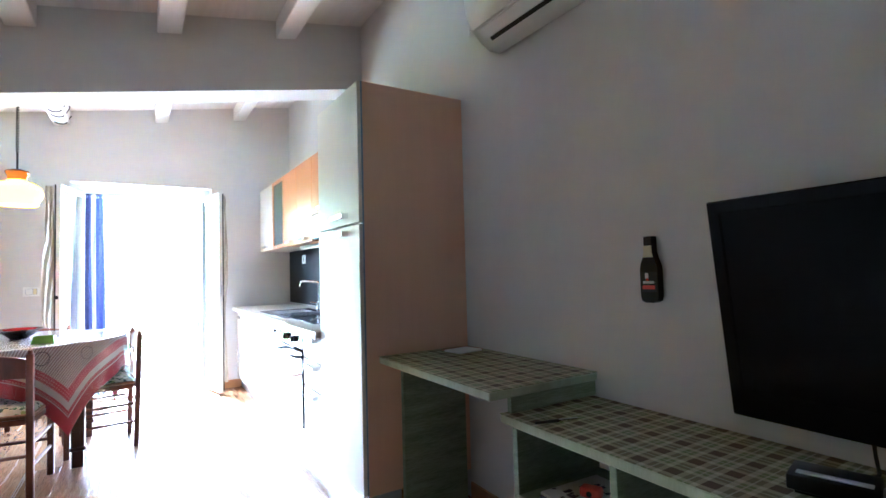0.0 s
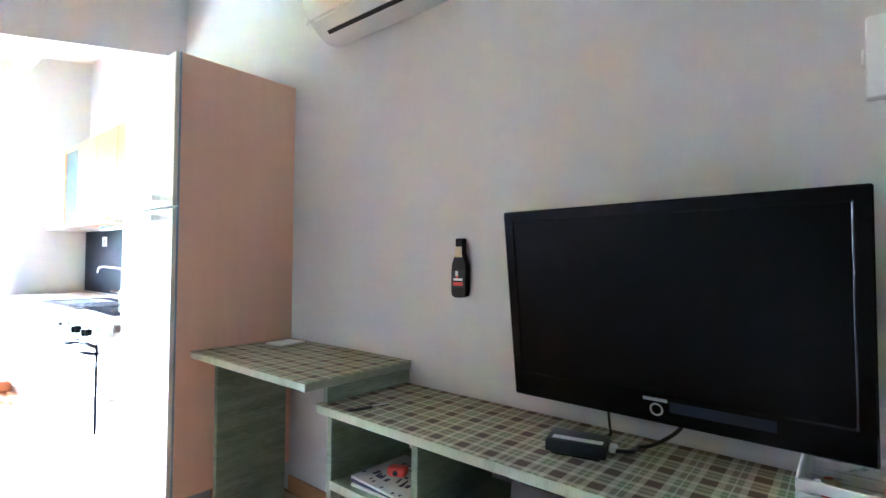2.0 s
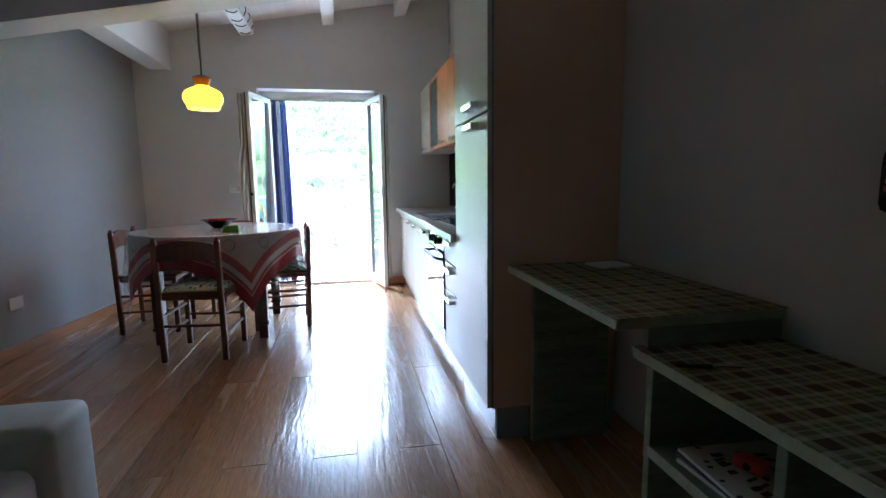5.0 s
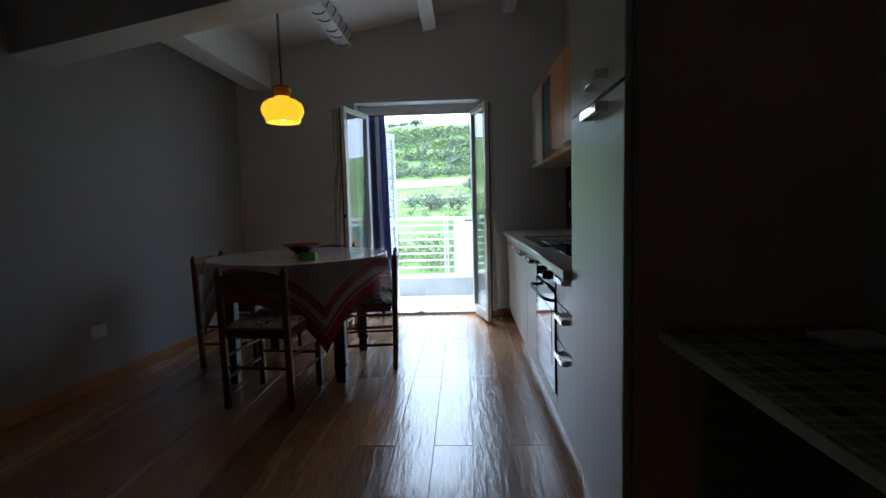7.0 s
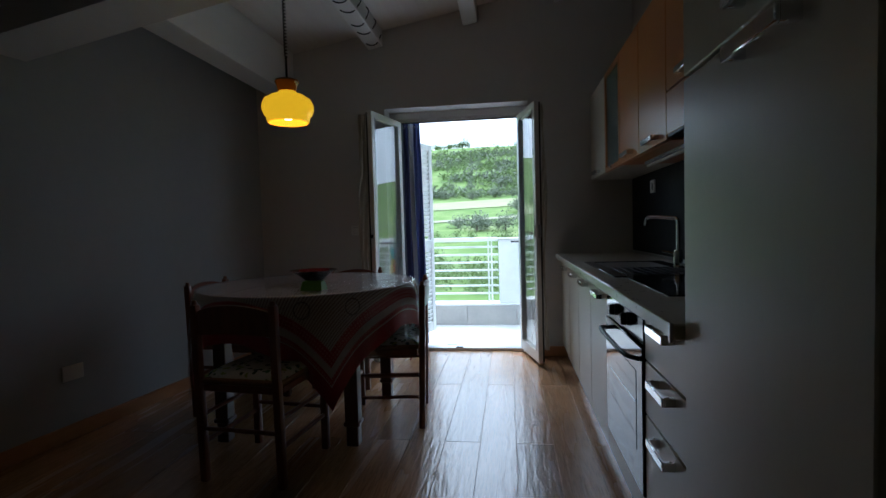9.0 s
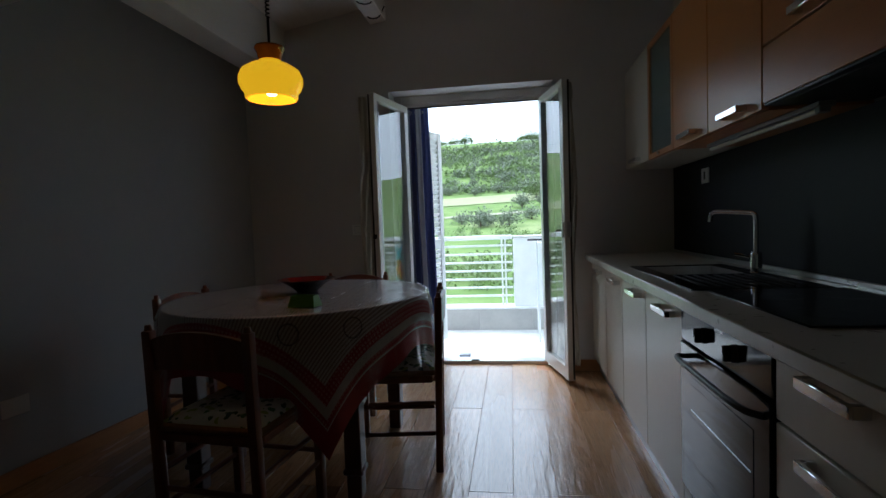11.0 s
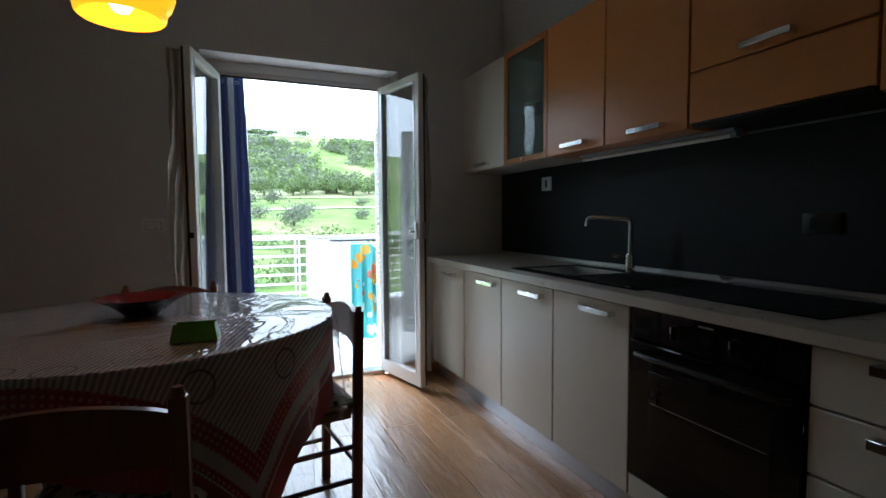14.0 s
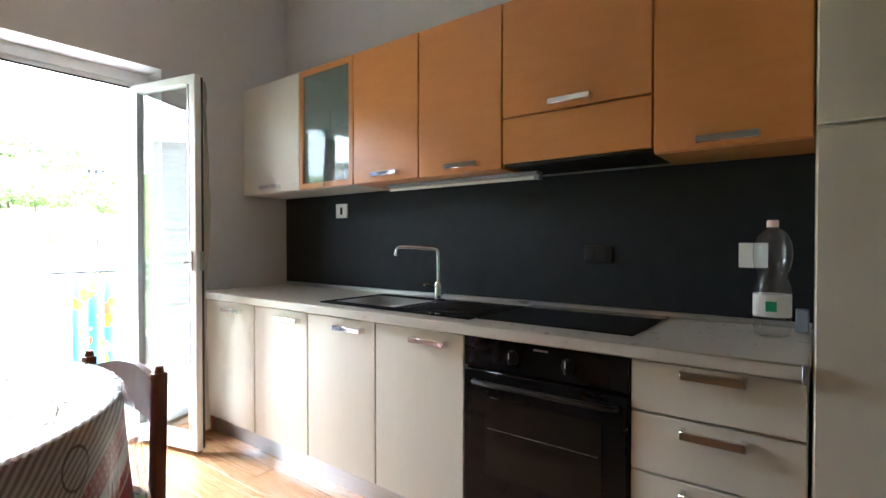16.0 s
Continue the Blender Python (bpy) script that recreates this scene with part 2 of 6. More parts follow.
def plaid_mat():
    """Checked oilcloth: brown squares where two sets of bands cross, thin green lines, beige ground."""
    m, n, li, b = node_mat("checked_oilcloth")
    co = n.new("ShaderNodeTexCoord")
    sp = n.new("ShaderNodeSeparateXYZ")
    wob = n.new("ShaderNodeTexNoise")
    wob.inputs["Scale"].default_value = 3.0
    li.new(co.outputs["Object"], wob.inputs[0])
    ad = n.new("ShaderNodeVectorMath")
    ad.operation = "MULTIPLY_ADD"
    ad.inputs[1].default_value = (0.012, 0.012, 0)
    li.new(wob.outputs["Color"], ad.inputs[0])
    li.new(co.outputs["Object"], ad.inputs[2])
    li.new(ad.outputs[0], sp.inputs[0])

    def band(axis, period, lo, hi, shift=0.0):
        f = math_node(n, li, "FRACT", math_node(n, li, "ADD", math_node(n, li, "DIVIDE", sp.outputs[axis], period), 50.0 + shift))
        return math_node(n, li, "MULTIPLY", math_node(n, li, "GREATER_THAN", f, lo), math_node(n, li, "LESS_THAN", f, hi))

    P = 0.092
    ax, ay, cx, cy = band(0, P, 0.0, 0.37), band(1, P, 0.0, 0.37), band(0, P, 0.52, 0.84), band(1, P, 0.52, 0.84)

    def both(u, v, k):
        return math_node(n, li, "MULTIPLY", math_node(n, li, "MULTIPLY", u, v), k)

    col = mix_col(n, li, math_node(n, li, "MULTIPLY", math_node(n, li, "MAXIMUM", ax, ay), 0.55), (0.46, 0.43, 0.3), (0.16, 0.13, 0.06))
    col = mix_col(n, li, math_node(n, li, "MULTIPLY", math_node(n, li, "MAXIMUM", cx, cy), 0.45), col, (0.175, 0.185, 0.09))
    col = mix_col(n, li, both(ax, cy, 0.6), col, (0.075, 0.055, 0.024))
    col = mix_col(n, li, both(cx, ay, 0.6), col, (0.075, 0.058, 0.024))
    col = mix_col(n, li, both(cx, cy, 0.75), col, (0.07, 0.13, 0.02))
    col = mix_col(n, li, both(ax, ay, 0.95), col, (0.045, 0.018, 0.006))
    for k in (0, 1):
        col = mix_col(n, li, math_node(n, li, "MULTIPLY", band(k, P, 0.66, 0.7), 0.6), col, (0.48, 0.46, 0.36))
    g2 = n.new("ShaderNodeTexNoise")
    g2.inputs["Scale"].default_value = 420
    li.new(co.outputs["Object"], g2.inputs[0])
    col = mix_col(n, li, math_node(n, li, "MULTIPLY", g2.outputs[0], 0.2), col, (0.22, 0.2, 0.14))
    li.new(col, b.inputs["Base Color"])
    b.inputs["Roughness"].default_value = 0.55
    b.inputs["Specular IOR Level"].default_value = 0.18
    bp = n.new("ShaderNodeBump")
    bp.inputs["Strength"].default_value, bp.inputs["Distance"].default_value = 0.35, 0.004
    w2 = n.new("ShaderNodeTexNoise")
    w2.inputs["Scale"].default_value = 14
    li.new(co.outputs["Object"], w2.inputs[0])
    li.new(w2.outputs[0], bp.inputs["Height"])
    li.new(bp.outputs[0], b.inputs["Normal"])
    return m


CLOTH = 1.6


def cloth_mat():
    """Pink-beige cloth with fine checks, red border bands and a row of dark rings."""
    m, n, li, b = node_mat("printed_tablecloth")
    uv = n.new("ShaderNodeUVMap")
    sp = n.new("ShaderNodeSeparateXYZ")
    li.new(uv.outputs[0], sp.inputs[0])
    a = math_node(n, li, "MULTIPLY", math_node(n, li, "SUBTRACT", sp.outputs[0], 0.5), CLOTH)
    c = math_node(n, li, "MULTIPLY", math_node(n, li, "SUBTRACT", sp.outputs[1], 0.5), CLOTH)
    aa, cc = math_node(n, li, "ABSOLUTE", a), math_node(n, li, "ABSOLUTE", c)
    e = math_node(n, li, "MAXIMUM", aa, cc)
    s = math_node(n, li, "MINIMUM", aa, cc)

    def between(v, lo, hi):
        return math_node(n, li, "MULTIPLY", math_node(n, li, "GREATER_THAN", v, lo), math_node(n, li, "LESS_THAN", v, hi))

    def stripes(v, p, d):
        return math_node(n, li, "LESS_THAN", math_node(n, li, "FRACT", math_node(n, li, "DIVIDE", math_node(n, li, "ADD", v, 10.0), p)), d)

    fine = math_node(n, li, "MULTIPLY", stripes(a, 0.014, 0.5), 0.8)
    col = mix_col(n, li, fine, (0.6, 0.54, 0.51), (0.22, 0.14, 0.13))
    col = mix_col(n, li, math_node(n, li, "MULTIPLY", stripes(c, 0.006, 0.4), 0.15), col, (0.7, 0.62, 0.58))
    chk = math_node(n, li, "MULTIPLY", stripes(a, 0.018, 0.5), stripes(c, 0.018, 0.5))
    red = (0.33, 0.02, 0.035)
    band = mix_col(n, li, chk, red, (0.46, 0.22, 0.2))
    col = mix_col(n, li, between(e, 0.6, 0.655), col, band)
    col = mix_col(n, li, between(e, 0.655, 0.692), col, (0.5, 0.42, 0.4))
    col = mix_col(n, li, between(e, 0.692, 0.716), col, band)
    col = mix_col(n, li, math_node(n, li, "GREATER_THAN", e, 0.722), col, red)
    # rings printed inside the border
    f = math_node(n, li, "SUBTRACT", math_node(n, li, "FRACT", math_node(n, li, "DIVIDE", math_node(n, li, "ADD", s, 0.09), 0.3)), 0.5)
    f = math_node(n, li, "MULTIPLY", f, 0.3)
    g = math_node(n, li, "SUBTRACT", e, 0.54)
    d = math_node(n, li, "SQRT", math_node(n, li, "ADD", math_node(n, li, "MULTIPLY", f, f), math_node(n, li, "MULTIPLY", g, g)))
    col = mix_col(n, li, math_node(n, li, "MULTIPLY", between(d, 0.036, 0.042), 0.8), col, (0.06, 0.04, 0.07))
    li.new(col, b.inputs["Base Color"])
    b.inputs["Roughness"].default_value = 0.75
    b.inputs["Sheen Weight"].default_value = 0.1
    return m


def film_mat():
    """Clear, creased plastic film over the cloth."""
    m = glass_mat("clear_plastic_film", (0.97, 0.97, 0.97), 0.06, 0.09, 0.9)
    n, li = m.node_tree.nodes, m.node_tree.links
    gl = next(k for k in n if k.type == "BSDF_GLOSSY")
    co, no, v2, bp = n.new("ShaderNodeTexCoord"), n.new("ShaderNodeTexNoise"), n.new("ShaderNodeTexVoronoi"), n.new("ShaderNodeBump")
    no.inputs["Scale"].default_value, no.inputs["Detail"].default_value, no.inputs["Distortion"].default_value = 3.6, 3, 1.0
    v2.inputs["Scale"].default_value = 3.2
    v2.feature = "DISTANCE_TO_EDGE"
    li.new(co.outputs["Object"], no.inputs[0])
    li.new(no.outputs["Color"], v2.inputs["Vector"])
    sp = n.new("ShaderNodeSeparateXYZ")
    li.new(co.outputs["Object"], sp.inputs[0])
    h = math_node(n, li, "ADD", no.outputs[0], math_node(n, li, "MULTIPLY", math_node(n, li, "MINIMUM", v2.outputs[0], 0.1), 2.0))
    # long straight packing folds
    for axis, at in ((0, -0.22), (0, 0.2), (1, -0.12), (1, 0.3)):
        d = math_node(n, li, "ABSOLUTE", math_node(n, li, "SUBTRACT", sp.outputs[axis], at))
        ridge = math_node(n, li, "MAXIMUM", math_node(n, li, "SUBTRACT", 1.0, math_node(n, li, "DIVIDE", d, 0.007)), 0.0)
        h = math_node(n, li, "ADD", h, math_node(n, li, "MULTIPLY", ridge, 0.35))
    li.new(h, bp.inputs["Height"])
    bp.inputs["Strength"].default_value, bp.inputs["Distance"].default_value = 0.8, 0.014
    li.new(bp.outputs[0], gl.inputs["Normal"])
    return m


def stripe_mat(name, axis, period, stops, rough=0.8, coord="UV"):
    """Bands of colour side by side: stops are (start of band within the period, colour)."""
    m, n, li, b = node_mat(name)
    co = n.new("ShaderNodeTexCoord")
    sp = n.new("ShaderNodeSeparateXYZ")
    li.new(co.outputs[coord], sp.inputs[0])
    f = math_node(n, li, "FRACT", math_node(n, li, "DIVIDE", math_node(n, li, "ADD", sp.outputs[axis], 10.0), period))
    cr = n.new("ShaderNodeValToRGB")
    cr.color_ramp.interpolation = "CONSTANT"
    while len(cr.color_ramp.elements) < len(stops):
        cr.color_ramp.elements.new(0.5)
    for el, (p, c) in zip(cr.color_ramp.elements, stops):
        el.position, el.color = p, (*c, 1)
    li.new(f, cr.inputs[0])
    no = n.new("ShaderNodeTexNoise")
    no.inputs["Scale"].default_value = 60
    li.new(co.outputs["Object"], no.inputs[0])
    col = mix_col(n, li, math_node(n, li, "MULTIPLY", no.outputs[0], 0.3), cr.outputs[0], (0.3, 0.3, 0.32))
    li.new(col, b.inputs["Base Color"])
    b.inputs["Roughness"].default_value = rough
    return m


def floral_mat(name, ground, spots, scale=26):
    m, n, li, b = node_mat(name)
    co, vo, no = n.new("ShaderNodeTexCoord"), n.new("ShaderNodeTexVoronoi"), n.new("ShaderNodeTexNoise")
    no.inputs["Scale"].default_value = 18
    li.new(co.outputs["Object"], no.inputs[0])
    ad = n.new("ShaderNodeVectorMath")
    ad.operation = "MULTIPLY_ADD"
    ad.inputs[1].default_value = (0.05, 0.05, 0.05)
    li.new(no.outputs["Color"], ad.inputs[0])
    li.new(co.outputs["Object"], ad.inputs[2])
    vo.inputs["Scale"].default_value = scale
    li.new(ad.outputs[0], vo.inputs["Vector"])
    cr = n.new("ShaderNodeValToRGB")
    cr.color_ramp.interpolation = "CONSTANT"
    while len(cr.color_ramp.elements) < len(spots):
        cr.color_ramp.elements.new(0.5)
    for i, (el, c) in enumerate(zip(cr.color_ramp.elements, spots)):
        el.position, el.color = i / len(spots), (*c, 1)
    li.new(math_node(n, li, "FRACT", math_node(n, li, "MULTIPLY", vo.outputs["Color"], 3.7)), cr.inputs[0])
    edge = math_node(n, li, "GREATER_THAN", vo.outputs["Distance"], 0.42)
    li.new(mix_col(n, li, edge, cr.outputs[0], ground), b.inputs["Base Color"])
    b.inputs["Roughness"].default_value = 0.85
    return m


def frosted_mat():
    """Etched cabinet glass: half see-through, half milky grey-green, with a soft sheen."""
    m = glass_mat("etched_cabinet_glass", (0.8, 0.88, 0.86), 0.08, 0.03, 0.7)
    n, li = m.node_tree.nodes, m.node_tree.links
    out = n["Material Output"]
    df, mx = n.new("ShaderNodeBsdfDiffuse"), n.new("ShaderNodeMixShader")
    df.inputs[0].default_value = (0.3, 0.36, 0.345, 1)
    mx.inputs[0].default_value = 0.3
    li.new(out.inputs[0].links[0].from_socket, mx.inputs[1])
    li.new(df.outputs[0], mx.inputs[2])
    li.new(mx.outputs[0], out.inputs[0])
    return m


M["plaid"] = plaid_mat()
M["cloth"] = cloth_mat()
M["film"] = film_mat()
M["curtain"] = stripe_mat("blue_striped_curtain", 0, 1.0, [(0, (0.13, 0.15, 0.17)), (0.12, (0.32, 0.35, 0.38)), (0.16, (0.1, 0.12, 0.15)), (0.34, (0.34, 0.37, 0.43)), (0.39, (0.012, 0.02, 0.12)), (0.6, (0.58, 0.6, 0.63)), (0.73, (0.012, 0.03, 0.2))], 0.85)
M["tvgloss"] = surf("tv_gloss_frame", (0.005, 0.005, 0.006), (0.008, 0.008, 0.009), 6, 0.12, 0, rough_var=0.03, spec=0.14)


def let_through(m, share):
    """Thin cloth: part of the light passes through it."""
    n, li = m.node_tree.nodes, m.node_tree.links
    b, out = n["Principled BSDF"], n["Material Output"]
    tr, mx = n.new("ShaderNodeBsdfTranslucent"), n.new("ShaderNodeMixShader")
    li.new(b.inputs["Base Color"].links[0].from_socket, tr.inputs[0])
    mx.inputs[0].default_value = share
    li.new(b.outputs[0], mx.inputs[1])
    li.new(tr.outputs[0], mx.inputs[2])
    li.new(mx.outputs[0], out.inputs[0])
M["towel"] = floral_mat("beach_towel", (0.16, 0.54, 0.57), [(0.8, 0.4, 0.05), (0.78, 0.79, 0.77), (0.7, 0.2, 0.12), (0.8, 0.5, 0.1), (0.78, 0.79, 0.77)], 9)
M["floral"] = floral_mat("floral_cushion", (0.5, 0.52, 0.47), [(0.03, 0.08, 0.06), (0.05, 0.15, 0.08), (0.46, 0.48, 0.43), (0.03, 0.08, 0.1), (0.24, 0.32, 0.1)], 34)
M["cream_cloth"] = surf("cream_fabric", (0.46, 0.41, 0.33), (0.58, 0.52, 0.43), 9, 0.9, 0.2, stretch=(4, 4, 0.4))
M["frosted"] = frosted_mat()
M["page"] = surf("white_page_paper", (0.82, 0.82, 0.8), (0.86, 0.86, 0.84), 10, 0.6, 0.03)
M["blue"] = surf("blue_grey_trim", (0.2, 0.27, 0.36), (0.28, 0.34, 0.43), 8, 0.35, 0.03, metal=0.5)
M["plinthgrey"] = surf("grey_plinth", (0.24, 0.26, 0.31), (0.3, 0.32, 0.37), 6, 0.45, 0.05)
M["greenplastic"] = surf("green_plastic", (0.12, 0.3, 0.025), (0.16, 0.36, 0.04), 5, 0.35, 0.03)
M["redlacquer"] = surf("red_lacquer", (0.2, 0.012, 0.012), (0.28, 0.02, 0.018), 5, 0.2, 0.02, coat=0.4)
M["blacklacquer"] = surf("black_lacquer", (0.008, 0.006, 0.006), (0.015, 0.01, 0.01), 5, 0.25, 0.03, coat=0.4)
M["red"] = surf("red_plastic", (0.55, 0.03, 0.015), (0.65, 0.06, 0.03), 6, 0.35, 0.03)
M["paper"] = surf("printed_paper", (0.62, 0.6, 0.58), (0.7, 0.69, 0.67), 10, 0.6, 0.05)
M["label"] = surf("cream_label", (0.6, 0.52, 0.3), (0.68, 0.6, 0.38), 10, 0.6, 0.03)
M["ink"] = surf("dark_print", (0.02, 0.02, 0.06), (0.05, 0.05, 0.12), 10, 0.6, 0.0)
M["bottlebrown"] = surf("dark_brown_lacquer", (0.008, 0.005, 0.004), (0.015, 0.009, 0.007), 8, 0.35, 0.04, spec=0.2)
M["speaker"] = surf("dark_navy_vinyl", (0.012, 0.013, 0.02), (0.02, 0.021, 0.03), 30, 0.5, 0.15)
M["screen"] = surf("tv_screen", (0.005, 0.005, 0.006), (0.006, 0.006, 0.007), 2, 0.24, 0.0, rough_var=0.02, spec=0.1)
M["rush"] = surf("woven_rush", (0.13, 0.06, 0.025), (0.21, 0.11, 0.05), 20, 0.7, 0.5, stretch=(6, 1, 1))
M["seal"] = surf("dark_rubber_seal", (0.015, 0.013, 0.012), (0.03, 0.026, 0.022), 8, 0.5, 0.05)
M["field"] = surf("dry_field", (0.17, 0.2, 0.085), (0.23, 0.25, 0.115), 0.2, 0.9, 0.0)
M["olive"] = surf("olive_leaves", (0.1, 0.13, 0.085), (0.21, 0.235, 0.165), 0.7, 0.7, 0.0, vary=0.15)
M["leaf"] = surf("green_leaves", (0.07, 0.115, 0.032), (0.165, 0.225, 0.078), 0.5, 0.6, 0.0, vary=0.2)
M["bark"] = surf("tree_bark", (0.07, 0.055, 0.04), (0.13, 0.1, 0.075), 3, 0.9, 0.3)
M["water"] = glass_mat("clear_bottle_plastic", (0.93, 0.95, 0.97), 0.06, 0.03, 0.7)
M["amber"] = glow("lit_amber_glass", (1.0, 0.51, 0.005), 1.55)
M["bulb"] = glow("lit_bulb", (1.0, 0.8, 0.5), 7.0)
M["amberdark"] = surf("brown_amber_glass", (0.25, 0.09, 0.015), (0.32, 0.12, 0.02), 6, 0.15, 0.0, coat=0.3)
M["sticker"] = surf("green_sticker", (0.02, 0.3, 0.16), (0.03, 0.35, 0.2), 6, 0.4, 0.0)
M["kerbstone"] = surf("grey_kerb_tile", (0.36, 0.35, 0.34), (0.46, 0.45, 0.43), 5, 0.6, 0.15, vary=0.06)
let_through(M["curtain"], 0.12)
let_through(M["towel"], 0.3)
let_through(M["cream_cloth"], 0.55)
let_through(M["leaf"], 0.25)
let_through(M["olive"], 0.2)


# ---- building helpers ----
BASE = {}


def boxbm(x0, x1, y0, y1, z0, z1, bev=0.0, seg=1):
    bm = bmesh.new()
    bmesh.ops.create_cube(bm, size=1, matrix=Matrix.LocRotScale(
        ((x0 + x1) / 2, (y0 + y1) / 2, (z0 + z1) / 2), None, (abs(x1 - x0), abs(y1 - y0), abs(z1 - z0))))
    if bev:
        bmesh.ops.bevel(bm, geom=bm.edges[:], offset=bev, segments=seg, affect="EDGES", profile=0.5)
    return bm


def merged(*bms):
    out = bms[0]
    for b in bms[1:]:
        tmp = bpy.data.meshes.new("t")
        b.to_mesh(tmp)
        out.from_mesh(tmp)
        bpy.data.meshes.remove(tmp)
        b.free()
    return out


def moved(bm, m):
    bm.transform(m)
    return bm


def rod(p0, p1, r0, r1=None, seg=12):
    r1 = r0 if r1 is None else r1
    p0, p1 = Vector(p0), Vector(p1)
    bm = bmesh.new()
    q = (p1 - p0).to_track_quat("Z", "Y")
    bmesh.ops.create_cone(bm, cap_ends=True, segments=seg, radius1=r0, radius2=r1, depth=(p1 - p0).length,
                          matrix=Matrix.LocRotScale((p0 + p1) / 2, q, None))
    return bm


def lathe(profile, seg=32, at=(0, 0, 0)):
    """Turns (radius, height) pairs about the upright axis."""
    verts, faces = [], []
    k = len(profile)
    for i in range(seg):
        a = 2 * math.pi * i / seg
        for r, z in profile:
            verts.append((at[0] + r * math.cos(a), at[1] + r * math.sin(a), at[2] + z))
    for i in range(seg):
        j = (i + 1) % seg
        for c in range(k - 1):
            faces.append((i * k + c, j * k + c, j * k + c + 1, i * k + c + 1))
    me = bpy.data.meshes.new("t")
    me.from_pydata(verts, [], faces)
    bm = bmesh.new()
    bm.from_mesh(me)
    bpy.data.meshes.remove(me)
    bmesh.ops.remove_doubles(bm, verts=bm.verts[:], dist=1e-5)
    bmesh.ops.recalc_face_normals(bm, faces=bm.faces[:])
    return bm


def tube(points, r, seg=8, rounds=2):
    """A round bar along a path, with its corners eased."""
    pts = [Vector(p) for p in points]
    for _ in range(rounds):
        out = [pts[0]]
        for a, b in zip(pts, pts[1:]):
            out += [a.lerp(b, 0.25), a.lerp(b, 0.75)]
        pts = out + [pts[-1]]
    verts, faces = [], []
    up = Vector((0.13, 0.29, 0.95)).normalized()
    for i, p in enumerate(pts):
        d = (pts[min(i + 1, len(pts) - 1)] - pts[max(i - 1, 0)]).normalized()
        s = d.cross(up)
        s = s.normalized() if s.length > 1e-4 else Vector((1, 0, 0))
        u = s.cross(d)
        for k in range(seg):
            a = 2 * math.pi * k / seg
            verts.append(p + s * (r * math.cos(a)) + u * (r * math.sin(a)))
    for i in range(len(pts) - 1):
        for k in range(seg):
            j = (k + 1) % seg
            faces.append((i * seg + k, i * seg + j, (i + 1) * seg + j, (i + 1) * seg + k))
    faces += [tuple(range(seg))[::-1], tuple((len(pts) - 1) * seg + k for k in range(seg))]
    me = bpy.data.meshes.new("t")
    me.from_pydata(verts, [], faces)
    bm = bmesh.new()
    bm.from_mesh(me)
    bpy.data.meshes.remove(me)
    return bm


def sheet(nu, nv, f):
    """A grid surface from f(u, v) with u and v from 0 to 1; keeps u, v as the UV map."""
    bm = bmesh.new()
    uv = bm.loops.layers.uv.new("UVMap")
    vs = [[bm.verts.new(f(i / nu, j / nv)) for j in range(nv + 1)] for i in range(nu + 1)]
    for i in range(nu):
        for j in range(nv):
            fc = bm.faces.new((vs[i][j], vs[i + 1][j], vs[i + 1][j + 1], vs[i][j + 1]))
            for lo, (a, b) in zip(fc.loops, ((i, j), (i + 1, j), (i + 1, j + 1), (i, j + 1))):
                lo[uv].uv = (a / nu, b / nv)
    return bm


def put_mesh(name, bm, material, smooth=True):
    me = bpy.data.meshes.new(name)
    bm.to_mesh(me)
    bm.free()
    me.materials.append(material)
    if smooth:
        me.shade_smooth()
        me.set_sharp_from_angle(angle=radians(38))
    return me


def thing(name, at, label, category, group="", kind=""):
    """An Empty at the base of a thing; its parts are given in world coordinates."""
    ob = new(name)
    ob.location = at
    ob.empty_display_size = 0.1
    BASE[ob] = Vector(at)
    return tagged(ob, label, category, group, kind)


def part(name, bm, material, parent, label=""):
    bm.transform(Matrix.Translation(-BASE[parent]))
    ob = new(name, put_mesh(name, bm, material))
    ob.parent = parent
    BASE[ob] = BASE[parent]
    return tagged(ob, label)


def solo(name, bm, material, label, category, group="", kind="", at=None):
    """A thing of one mesh, with its origin at its base."""
    if at is None:
        xs = [v.co for v in bm.verts]
        at = (sum(v.x for v in xs) / len(xs), sum(v.y for v in xs) / len(xs), min(v.z for v in xs))
    bm.transform(Matrix.Translation(-Vector(at)))
    ob = new(name, put_mesh(name, bm, material))
    ob.location = at
    BASE[ob] = Vector(at)
    return tagged(ob, label, category, group, kind)


def structure(name, bm, material, label, category):
    ob = new(name, put_mesh(name, bm, material))
    BASE[ob] = Vector((0, 0, 0))
    return tagged(ob, label, category, kind="structure")


